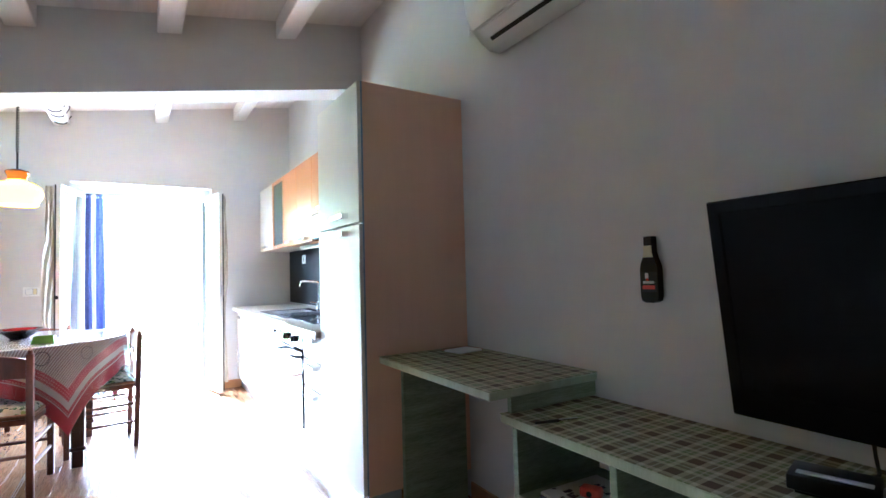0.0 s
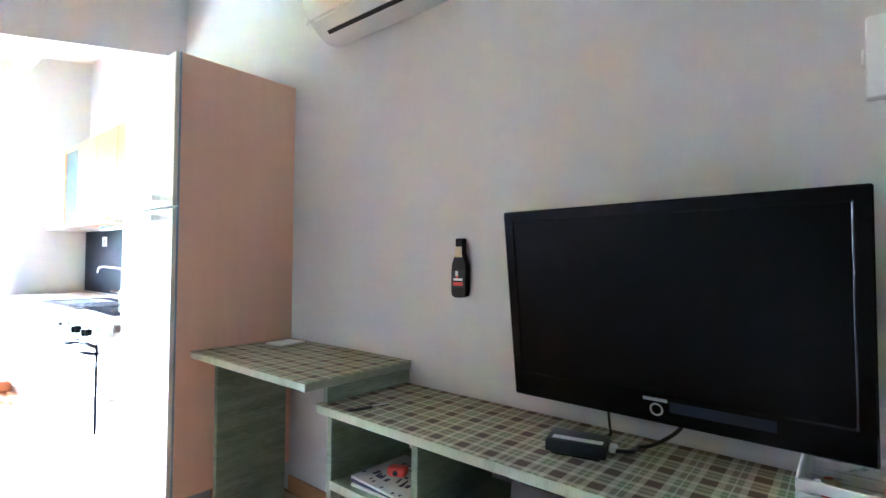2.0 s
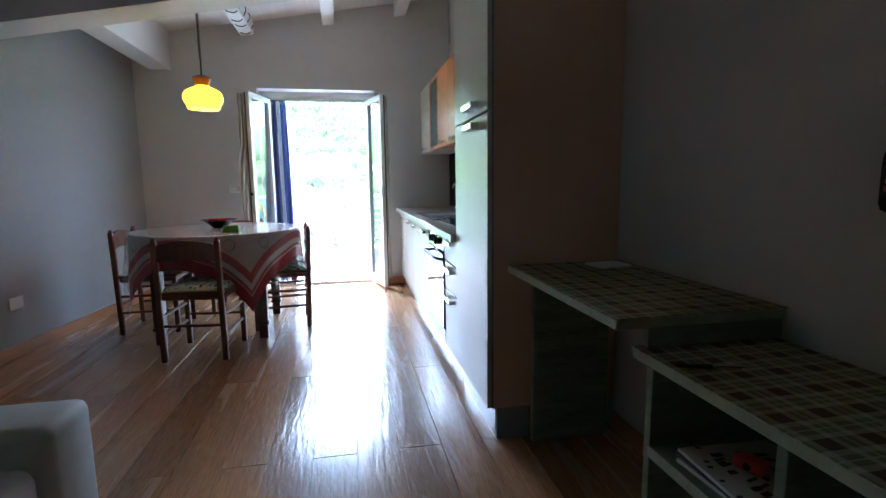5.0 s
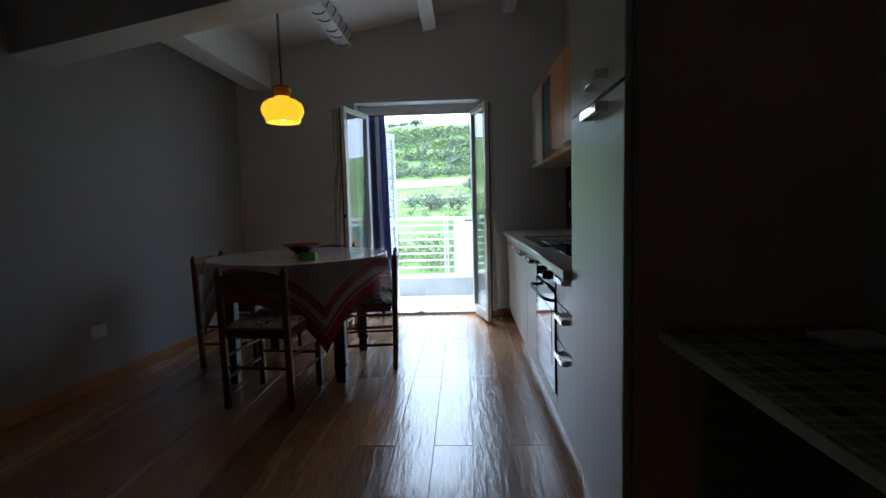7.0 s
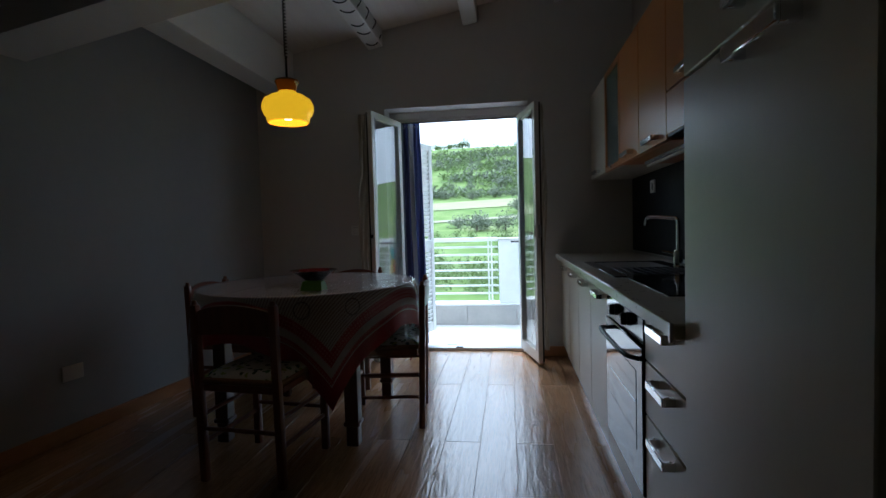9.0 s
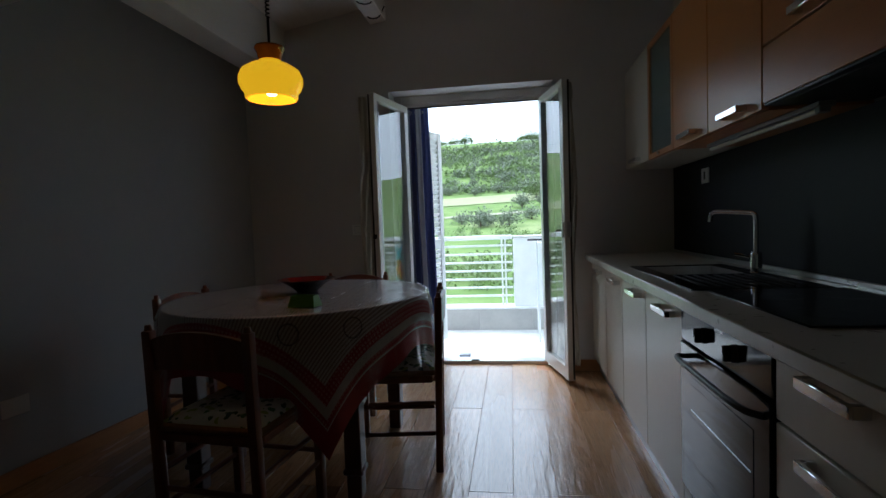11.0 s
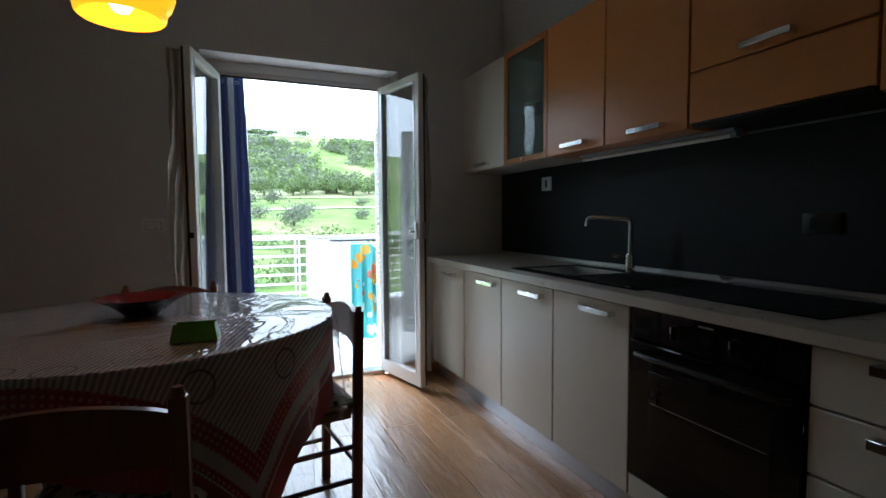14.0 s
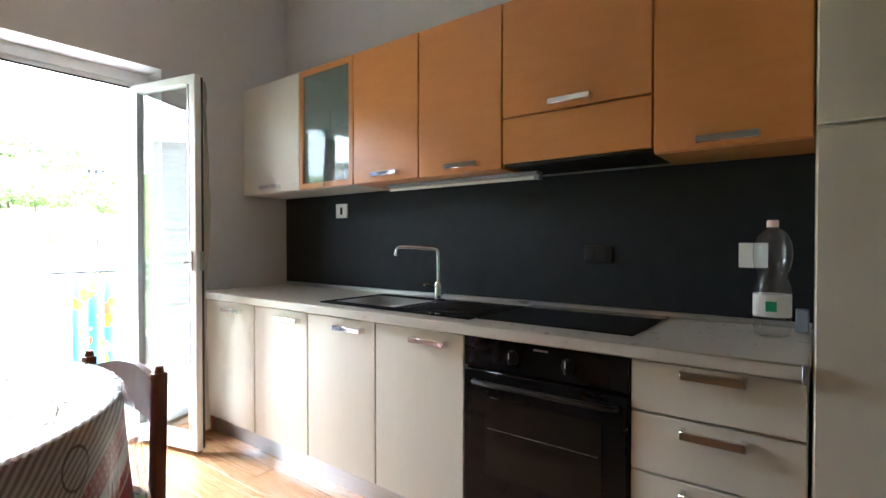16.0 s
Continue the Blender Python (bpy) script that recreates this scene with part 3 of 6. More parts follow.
def holed(a0, a1, b0, b1, h0, h1, k0, k1, lo, hi, plane="xy", bev=0.0):
    """A plate from a0..a1 by b0..b1 with a rectangular hole h0..h1 by k0..k1, as one piece, thick from lo to hi."""
    bm = bmesh.new()
    av, bv = (a0, h0, h1, a1), (b0, k0, k1, b1)
    vs = [[bm.verts.new((a, b, lo)) for b in bv] for a in av]
    fs = [bm.faces.new((vs[i][j], vs[i + 1][j], vs[i + 1][j + 1], vs[i][j + 1])) for i in range(3) for j in range(3) if (i, j) != (1, 1)]
    ex = bmesh.ops.extrude_face_region(bm, geom=fs)
    bmesh.ops.translate(bm, verts=[g for g in ex["geom"] if isinstance(g, bmesh.types.BMVert)], vec=(0, 0, hi - lo))
    bmesh.ops.recalc_face_normals(bm, faces=bm.faces[:])
    if bev:
        hard = [e for e in bm.edges if len(e.link_faces) == 2 and e.calc_face_angle(0) > 0.5]
        bmesh.ops.bevel(bm, geom=hard, offset=bev, segments=1, affect="EDGES", profile=0.5)
    if plane == "yz":
        bm.transform(Matrix(((0, 0, 1, 0), (1, 0, 0, 0), (0, 1, 0, 0), (0, 0, 0, 1))))
    elif plane == "xz":
        bm.transform(Matrix(((1, 0, 0, 0), (0, 0, -1, 0), (0, 1, 0, 0), (0, 0, 0, 1))))
    return bm


# ---- the shell ----
LEFT, REAR, DEEP = -4.0, -7.6, 0.30          # farthest reach of the left wall, rear wall's face, thickness of the door wall


def KR(x):
    return 3.013 + 0.17 * x


def LR(x):
    return 3.012 + 0.18 * x


def west(y):
    """The side wall runs a little aslant."""
    return -3.075 + 0.115 * y


# right-hand wall, rising above the ceiling
structure("wall_east", boxbm(0, 0.25, REAR - 0.25, DEEP, -0.02, 3.3), M["wall"], "plain light grey painted wall behind kitchen and television", "wall")
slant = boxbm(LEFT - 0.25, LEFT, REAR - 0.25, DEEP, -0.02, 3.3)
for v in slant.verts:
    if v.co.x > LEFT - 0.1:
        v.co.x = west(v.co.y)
# the other walls' paint, with shade put into a darker, cooler colour
structure("wall_west", slant, surf("shaded_wall_paint", (0.39, 0.4, 0.415), (0.43, 0.44, 0.455), 1.6, 0.85, 0.12, fine=0.3, spec=0.2), "plain blue-grey side wall, shade put into its paint colour", "wall")
structure("wall_south", boxbm(LEFT, 0, REAR - 0.25, REAR, -0.02, 3.3), M["wall"], "plain light grey painted rear wall", "wall")
# door wall with its opening
DX0, DX1, DTOP = -1.965, -0.795, 2.045
structure("wall_north", merged(boxbm(LEFT, DX0, 0, DEEP, -0.02, 3.3), boxbm(DX1, 0, 0, DEEP, -0.02, 3.3),
                               boxbm(DX0, DX1, 0, DEEP, DTOP, 3.3)), M["wall"], "grey painted wall around the balcony door", "wall")
sub = structure("subfloor", boxbm(LEFT, 0, REAR, 0, -0.12, -0.012), M["base"], "dark subfloor under the planks", "floor")


def slab(y0, y1, fn):
    bm = boxbm(LEFT, 0, y0, y1, 0, 0.1)
    for v in bm.verts:
        v.co.z += fn(v.co.x)
    return bm


structure("ceiling", merged(slab(-1.975, 0, KR), slab(REAR, -1.975, LR)),
          M["ceil"], "sloping off-white boarded ceiling", "ceiling")


def sloped(x0, x1, y0, y1, h, fn, drop=0.0):
    bm = boxbm(x0, x1, y0, y1, -h, 0.02, 0.006)
    for v in bm.verts:
        v.co.z += fn(v.co.x) - drop
    return bm


cross = boxbm(LEFT, 0, -2.10, -1.85, 0, 1)
for v in cross.verts:
    v.co.z = (2.53 + 0.184 * v.co.x) if v.co.z < 0.5 else (3.05 + 0.17 * v.co.x)
structure("beam_cross", cross, M["wall"], "deep sloping painted beam between kitchen and living area", "beam")
structure("beam_side", boxbm(-2.93, -2.735, -1.85, 0, 2.195, 2.6, 0.004), M["white"], "white boxed beam under the ceiling", "beam")
for x in (-0.52, -1.24, -2.02):
    structure("rafter_kitchen", sloped(x - 0.06, x + 0.06, -1.85, 0, 0.13, KR), M["white"], "white painted timber rafter", "rafter")
for x in (-0.56, -1.27, -1.98, -2.69, -3.4):
    structure("rafter_living", sloped(x - 0.068, x + 0.068, REAR, -2.10, 0.125, LR), M["white"], "white painted timber rafter", "rafter")
# skirting boards
bw_west = boxbm(-0.003, 0.012, REAR, -0.013, 0, 0.08, 0.003)
for v in bw_west.verts:
    v.co.x += west(v.co.y)
structure("baseboard_west", bw_west, M["base"], "orange-brown wooden skirting board", "baseboard")
for nm, b in (("north_left", (-3.075, DX0, -0.012, 0)), ("north_right", (DX1, -0.52, -0.012, 0)),
              ("east", (-0.012, 0, REAR, -3.43))):
    structure("baseboard_" + nm, boxbm(*b, 0, 0.08, 0.003), M["base"], "orange-brown wooden skirting board", "baseboard")


# ---- kitchen ----
BX, UX = -0.56, -0.32          # faces of base and wall units


def bar_handle(x, y0, y1, z, parent, drop=0.022):
    """A flat chrome bar on two arms."""
    bm = merged(boxbm(x - 0.036, x - 0.026, y0, y1, z - drop / 2, z + drop / 2, 0.002),
                boxbm(x - 0.030, x, y0, y0 + 0.012, z - drop / 2, z + drop / 2, 0.0015),
                boxbm(x - 0.030, x, y1 - 0.012, y1, z - drop / 2, z + drop / 2, 0.0015))
    return part("handle", bm, M["chrome"], parent, "chrome bar handle")


def base_unit(y1, y0, hy):
    u = thing("base_cabinet", ((BX) / 2, (y0 + y1) / 2, 0.1), "cream laminate base cabinet with one chrome handle", "cabinet", "kitchen base cabinets")
    part("body", boxbm(BX + 0.02, -0.01, y0 + 0.001, y1 - 0.001, 0.1, 0.783), M["cream"], u)
    d = part("door", boxbm(BX, BX + 0.019, y0 + 0.003, y1 - 0.003, 0.103, 0.774, 0.002), M["cream"], u)
    bar_handle(BX, hy - 0.085, hy + 0.085, 0.735, d)


for a, b, h in ((-0.004, -0.505, -0.31), (-0.505, -0.95, -0.815), (-0.95, -1.397, -1.25), (-1.397, -1.844, -1.69)):
    base_unit(a, b, h)

# drawers
dr = thing("drawer_cabinet", (BX / 2, -2.648, 0.1), "cream laminate cabinet of three drawers with chrome handles", "cabinet", "kitchen base cabinets")
part("body", boxbm(BX + 0.02, -0.01, -2.832, -2.423, 0.1, 0.783), M["cream"], dr)
for z0, z1, hz in ((0.635, 0.774, 0.757), (0.466, 0.628, 0.598), (0.103, 0.459, 0.43)):
    f = part("drawer_front", boxbm(BX, BX + 0.019, -2.83, -2.426, z0, z1, 0.002), M["cream"], dr)
    bar_handle(BX, -2.71, -2.558, hz, f, 0.024)

# oven
ov = thing("oven", (BX / 2, -2.142, 0.1), "built-in black glass oven with knobs and bar handle", "oven")
part("body", boxbm(BX + 0.02, -0.02, -2.421, -1.846, 0.186, 0.783), M["black"], ov)
part("filler_strip", boxbm(BX, BX + 0.019, -2.42, -1.847, 0.103, 0.182, 0.002), M["cream"], ov, "cream filler strip below")
part("control_panel", boxbm(BX - 0.004, BX + 0.019, -2.419, -1.848, 0.672, 0.78, 0.003), M["blackglass"], ov)
od = part("oven_door", boxbm(BX - 0.008, BX + 0.019, -2.419, -1.848, 0.188, 0.666, 0.004), M["blackglass"], ov)
part("window", boxbm(BX - 0.0095, BX - 0.0078, -2.345, -1.94, 0.31, 0.575, 0.0005), surf("oven_window", (0.012, 0.01, 0.009), (0.018, 0.015, 0.012), 5, 0.05, 0, rough_var=0.02, spec=0.28), od, "smoked glass window")
part("shelf_wire", rod((BX - 0.0105, -2.335, 0.47), (BX - 0.0105, -1.95, 0.47), 0.0015, seg=6), M["steel"], od)
part("oven_handle", merged(tube([(BX - 0.008, -2.39, 0.625), (BX - 0.05, -2.37, 0.632), (BX - 0.055, -2.142, 0.636), (BX - 0.05, -1.915, 0.632), (BX - 0.008, -1.895, 0.625)], 0.0085, 10)), M["black"], od)
for y in (-2.045, -2.24):
    k = part("knob", merged(rod((BX - 0.004, y, 0.725), (BX - 0.014, y, 0.725), 0.024, 0.022, 20), boxbm(BX - 0.032, BX - 0.012, y - 0.005, y + 0.005, 0.704, 0.746, 0.003)), M["black"], ov)
    part("pointer", boxbm(BX - 0.0335, BX - 0.0318, y - 0.0015, y + 0.0015, 0.725, 0.745), M["plastic"], k)
part("maker_mark", boxbm(BX - 0.0052, BX - 0.0038, -2.17, -2.12, 0.757, 0.763), M["steel"], ov)

# plinth
structure("plinth", boxbm(-0.52, -0.505, -2.833, 0, 0, 0.1, 0.001), M["alu"], "brushed aluminium kitchen plinth", "trim")

# worktop with sink and hob
top = holed(-0.605, -0.012, -2.835, -0.002, -0.50, -0.12, -1.845, -1.005, 0.786, 0.825, bev=0.004)
wt = solo("worktop", top, M["counter"], "long light grey-beige laminate kitchen worktop", "worktop", at=(-0.3, -1.43, 0.786))
part("wall_strip", boxbm(-0.024, -0.0125, -2.833, -0.004, 0.8255, 0.846, 0.003), M["steel"], wt, "thin metal strip along the splashback")
part("end_cap", boxbm(-0.612, -0.6055, -2.833, -2.82, 0.782, 0.827, 0.001), M["alu"], wt)
sk = thing("sink", (-0.31, -1.425, 0.65), "black inset sink with steel bowl and ribbed drainer", "sink")
part("rim", holed(-0.53, -0.10, -1.845, -1.0, -0.475, -0.165, -1.42, -1.03, 0.826, 0.832, bev=0.0015), M["blackglass"], sk)
part("bowl", merged(boxbm(-0.475, -0.165, -1.42, -1.03, 0.676, 0.68), boxbm(-0.479, -0.475, -1.42, -1.03, 0.68, 0.829), boxbm(-0.165, -0.161, -1.42, -1.03, 0.68, 0.829),
                    boxbm(-0.475, -0.165, -1.424, -1.42, 0.68, 0.829), boxbm(-0.475, -0.165, -1.03, -1.026, 0.68, 0.829)), M["steel"], sk, "steel bowl")
for i in range(9):
    part("rib", boxbm(-0.47 + i * 0.038, -0.462 + i * 0.038, -1.81, -1.46, 0.832, 0.836, 0.002), M["black"], sk)
tp = thing("tap", (-0.126, -1.39, 0.825), "chrome kitchen mixer tap with a long bent spout", "tap")
part("base", lathe([(0, 0.825), (0.026, 0.825), (0.026, 0.832), (0.021, 0.836), (0.021, 0.905), (0.017, 0.915), (0, 0.917)], 20, (-0.126, -1.39, 0)), M["chrome"], tp)
part("spout", tube([(-0.126, -1.39, 0.9), (-0.126, -1.39, 1.05), (-0.128, -1.385, 1.072), (-0.15, -1.35, 1.076), (-0.212, -1.245, 1.085), (-0.23, -1.215, 1.08), (-0.235, -1.21, 1.04)], 0.0095, 12), M["chrome"], tp)
part("lever", tube([(-0.126, -1.39, 0.885), (-0.16, -1.365, 0.9), (-0.19, -1.345, 0.905)], 0.006, 8), M["chrome"], tp)
hb = thing("hob", (-0.26, -2.16, 0.825), "flat black glass ceramic hob set in the worktop", "hob")
part("glass_plate", boxbm(-0.487, -0.03, -2.41, -1.85, 0.8256, 0.831, 0.002), M["blackglass"], hb)
for x, y, r in ((-0.37, -1.99, 0.085), (-0.16, -2.0, 0.07), (-0.37, -2.27, 0.07), (-0.16, -2.26, 0.085)):
    part("cooking_zone", lathe([(r, 0.8312), (r + 0.003, 0.8316), (r + 0.006, 0.8312)], 32, (x, y, 0)), surf("zone_print", (0.03, 0.03, 0.03), None, 8, 0.2), hb)

# splashback and its sockets
structure("splashback", boxbm(-0.011, -0.001, -2.835, -0.001, 0.826, 1.394), M["slate"], "matt dark slate-blue kitchen splashback panel", "splashback")


def socket(y, z, w, h, face, label, slots=1, x=-0.011):
    s = thing("wall_socket", (x, y, z - h / 2), label, "socket")
    part("plate", boxbm(x - 0.009, x, y - w / 2, y + w / 2, z - h / 2, z + h / 2, 0.003, 2), face, s)
    for i in range(slots):
        yy = y + (i - (slots - 1) / 2) * 0.05
        part("insert", boxbm(x - 0.0105, x - 0.008, yy - 0.01, yy + 0.01, z - 0.022, z + 0.022, 0.001), M["black"] if face is not M["black"] else M["slate"], s)
    return s


socket(-0.565, 1.293, 0.1, 0.085, M["plastic"], "white single wall socket on dark splashback")
socket(-2.13, 1.057, 0.118, 0.07, M["black"], "black double wall socket on dark splashback", 2)
socket(-2.668, 1.062, 0.085, 0.085, M["plastic"], "white blank wall socket on dark splashback", 0)


# wall units
def wall_unit(y1, y0, z0, z1, front, label, handle=None, glass=False):
    u = thing("wall_cabinet", (UX / 2, (y0 + y1) / 2, z0), label, "cabinet", "kitchen wall cabinets")
    body = M["cream"] if front is M["cream"] else M["beech"]
    if not glass:
        part("body", boxbm(UX + 0.02, -0.003, y0 + 0.001, y1 - 0.001, z0, z1), body, u)
        d = part("door", boxbm(UX, UX + 0.019, y0 + 0.003, y1 - 0.003, z0 + 0.002, z1 - 0.001, 0.002), front, u)
        if handle:
            bar_handle(UX, handle[0] - 0.082, handle[0] + 0.082, handle[1], d)
    else:
        part("body", merged(boxbm(UX + 0.02, -0.003, y0 + 0.001, y0 + 0.018, z0, z1), boxbm(UX + 0.02, -0.003, y1 - 0.018, y1 - 0.001, z0, z1),
                            boxbm(UX + 0.02, -0.003, y0 + 0.018, y1 - 0.018, z0, z0 + 0.018), boxbm(UX + 0.02, -0.003, y0 + 0.018, y1 - 0.018, z1 - 0.018, z1),
                            boxbm(-0.012, -0.003, y0 + 0.018, y1 - 0.018, z0 + 0.018, z1 - 0.018)), M["cream"], u)
        w = 0.032
        d = part("door", holed(y0 + 0.002, y1 - 0.002, z0 + 0.002, z1 - 0.001, y0 + w, y1 - w, z0 + w, z1 - w, UX, UX + 0.019, "yz", 0.0015), M["beech"], u, "beech-framed glass door")
        part("pane", boxbm(UX + 0.007, UX + 0.011, y0 + w - 0.004, y1 - w + 0.004, z0 + w - 0.004, z1 - w + 0.004), M["frosted"], d, "grey-green frosted glass")
        part("knob", rod((UX, (y0 + y1) / 2, z0 + 0.016), (UX - 0.014, (y0 + y1) / 2, z0 + 0.016), 0.006, 0.008), M["chrome"], d)
        part("shelf", boxbm(UX + 0.03, -0.013, y0 + 0.019, y1 - 0.019, z0 + 0.31, z0 + 0.325), M["plastic"], u)


Z0, Z1 = 1.393, 2.04
wall_unit(-0.004, -0.564, Z0, Z1, M["cream"], "cream laminate wall cabinet in the corner", (-0.31, 1.425))
wall_unit(-0.564, -1.0, Z0, Z1, M["beech"], "beech wall cabinet with a framed glass door", glass=True)
wall_unit(-1.0, -1.427, Z0, Z1, M["beech"], "orange beech veneer wall cabinet with chrome handle", (-1.235, 1.427))
wall_unit(-1.427, -1.856, Z0, Z1, M["beech"], "orange beech veneer wall cabinet with chrome handle", (-1.675, 1.424))
hd = thing("hood_cabinet", (UX / 2, -2.144, 1.41), "orange beech cabinet housing an extractor hood", "cabinet", "kitchen wall cabinets")
part("body", boxbm(UX + 0.02, -0.003, -2.417, -1.857, 1.43, Z1), M["beech"], hd)
d = part("door", boxbm(UX, UX + 0.019, -2.415, -1.86, 1.59, Z1 - 0.001, 0.002), M["beech"], hd)
bar_handle(UX, -2.22, -2.063, 1.614, d)
part("flap", boxbm(UX, UX + 0.019, -2.415, -1.86, 1.412, 1.583, 0.002), M["beech"], hd)
part("extractor", merged(boxbm(UX + 0.022, -0.02, -2.406, -1.868, 1.40, 1.43, 0.003), boxbm(UX + 0.001, UX + 0.025, -2.406, -1.868, 1.402, 1.411, 0.002)), M["black"], hd, "black extractor grille")
wall_unit(-2.418, -2.835, Z0, Z1, M["beech"], "orange beech veneer wall cabinet beside the tall unit", (-2.63, 1.417))
lt = thing("worktop_light", (-0.2, -1.54, 1.33), "white fluorescent strip light under the wall cabinets", "light")
part("housing", boxbm(-0.215, -0.165, -1.955, -1.13, 1.376, 1.392, 0.003), M["plinthgrey"], lt)
part("tube", rod((-0.2, -1.94, 1.367), (-0.2, -1.145, 1.367), 0.0085, seg=16), M["plastic"], lt)
part("tube_end", boxbm(-0.217, -0.185, -1.965, -1.94, 1.357, 1.376, 0.003), M["plinthgrey"], lt)

# tall fridge unit
FT = 2.033
fr = thing("tall_fridge_unit", (-0.29, -3.14, 0), "tall cream fridge cabinet with two doors and beech side", "cabinet")
part("body", boxbm(-0.556, -0.002, -3.402, -2.84, 0.14, FT - 0.005), M["cream"], fr)
part("side_panel", boxbm(-0.556, -0.002, -3.426, -3.403, 0.14, FT, 0.002), M["beechv"], fr, "pinkish beech veneer side panel")
part("edge_trim", boxbm(-0.563, -0.5565, -3.427, -3.404, 0.14, FT, 0.001), M["blue"], fr, "blue-grey metal edge trim")
part("front_plinth", boxbm(-0.54, -0.53, -3.40, -2.84, 0, 0.138), M["alu"], fr)
part("side_plinth", boxbm(-0.54, -0.396, -3.424, -3.41, 0, 0.138), M["plinthgrey"], fr, "grey plinth")
for z0, z1, hz, nm in ((0.142, 1.368, 1.332, "lower_door"), (1.376, FT - 0.001, 1.418, "upper_door")):
    d = part(nm, boxbm(-0.582, -0.5635, -3.424, -2.842, z0, z1, 0.003), M["cream"], fr)
    bar_handle(-0.582, -3.29, -3.12, hz, d, 0.026)

# bottle on the worktop
bt = thing("water_bottle", (-0.235, -2.737, 0.826), "clear plastic water bottle with paper label", "bottle")
prof = [(0, 0.006), (0.03, 0.0), (0.046, 0.008), (0.048, 0.03), (0.044, 0.04), (0.048, 0.05), (0.0485, 0.13), (0.047, 0.15), (0.04, 0.17), (0.0375, 0.18),
        (0.04, 0.19), (0.048, 0.215), (0.051, 0.245), (0.049, 0.275), (0.04, 0.3), (0.024, 0.317), (0.0145, 0.323), (0.0135, 0.333)]
part("shell", lathe([(r, z + 0.826) for r, z in prof], 28, (-0.235, -2.737, 0)), M["water"], bt, "clear ribbed plastic")
part("label", lathe([(0.0488, 0.888), (0.0492, 0.889), (0.0492, 0.952), (0.0488, 0.953)], 28, (-0.235, -2.737, 0)), M["paper"], bt, "white paper label with green print")
part("label_print", boxbm(-0.2855, -0.2835, -2.752, -2.724, 0.905, 0.935, 0.0008), M["sticker"], bt)
part("cap", lathe([(0, 1.172), (0.015, 1.172), (0.0155, 1.152), (0, 1.152)], 18, (-0.235, -2.737, 0)), surf("pale_pink_cap", (0.6, 0.4, 0.38), None, 5, 0.4), bt, "pale pink screw cap")
bs = solo("phone_stand", boxbm(-0.12, -0.10, -2.825, -2.79, 0.826, 0.90, 0.004), M["plinthgrey"], "small dark grey block on the worktop by the fridge", "block")


# ---- living side ----
ds = thing("desk", (-0.24, -3.84, 0), "green washed wooden desk against the wall", "desk")
part("desktop", boxbm(-0.498, -0.001, -4.26, -3.429, 0.729, 0.758, 0.004), M["greenedge"], ds)
part("leg_panel", boxbm(-0.402, -0.06, -3.478, -3.452, 0, 0.7285, 0.003), M["green"], ds)
part("apron", boxbm(-0.402, -0.001, -4.25, -4.228, 0.674, 0.7285, 0.002), M["green"], ds)
oc = solo("desk_oilcloth", boxbm(-0.5, -0.002, -4.262, -3.43, 0.7582, 0.7605, 0.001), M["plaid"], "brown and green checked oilcloth on the desk", "oilcloth", "checked oilcloths")

tu = thing("tv_bench", (-0.2, -5.25, 0), "long green washed wooden television bench with open shelves", "bench")
TY0 = -6.35
part("top", boxbm(-0.418, -0.001, TY0, -4.21, 0.638, 0.667, 0.004), M["greenedge"], tu)
for y in (-4.26, -5.43, TY0 + 0.04):
    part("side_panel", boxbm(-0.4, -0.02, y - 0.012, y + 0.012, 0.1, 0.6375, 0.002), M["green"], tu)
part("divider", boxbm(-0.4, -0.02, -4.66, -4.636, 0.425, 0.6375, 0.002), M["green"], tu)
part("shelf", boxbm(-0.403, -0.02, -5.417, -4.273, 0.4, 0.4245, 0.002), M["green"], tu)
part("shelf_lip", boxbm(-0.407, -0.4035, -5.417, -4.273, 0.398, 0.4265, 0.001), M["greenedge"], tu)
part("bottom_shelf", boxbm(-0.403, -0.02, TY0 + 0.03, -4.273, 0.1, 0.122, 0.002), M["green"], tu)
part("base_moulding", merged(boxbm(-0.405, -0.02, TY0 + 0.02, -4.225, 0.05, 0.0995, 0.006, 2), boxbm(-0.42, -0.02, TY0 + 0.01, -4.21, 0, 0.0495, 0.006, 2)), M["green"], tu, "stepped green base moulding")
solo("bench_oilcloth", boxbm(-0.42, -0.002, TY0, -4.208, 0.6672, 0.6695, 0.001), M["plaid"], "brown and green checked oilcloth on the bench", "oilcloth", "checked oilcloths")

# television on a tilted wall mount
tv = thing("television", (-0.1, -5.165, 0.7), "large black flat television tilted on a wall mount", "television")
TM = Matrix.Translation((-0.122, -5.217, 1.032)) @ Matrix.Rotation(radians(-2.5), 4, "Z") @ Matrix.Rotation(radians(-7), 4, "Y") @ Matrix.Rotation(radians(-0.5), 4, "X")
# local axes: x out of the wall is negative, y along the wall, z up


def tvp(name, bm, mat, parent, label=""):
    return part(name, moved(bm, TM), mat, parent, label)


W2, H2 = 0.429, 0.283
tvp("rear_case", boxbm(0.0, 0.05, -0.36, 0.36, -0.22, 0.22, 0.02, 2), M["black"], tv)
bez = tvp("bezel", holed(-W2, W2, -H2, H2, -W2 + 0.034, W2 - 0.034, -H2 + 0.075, H2 - 0.034, -0.022, 0.0, "yz", 0.004), M["tvgloss"], tv, "gloss black frame")
tvp("panel", boxbm(-0.016, -0.002, -W2 + 0.03, W2 - 0.03, -H2 + 0.07, H2 - 0.03), M["screen"], tv, "dark switched-off screen")
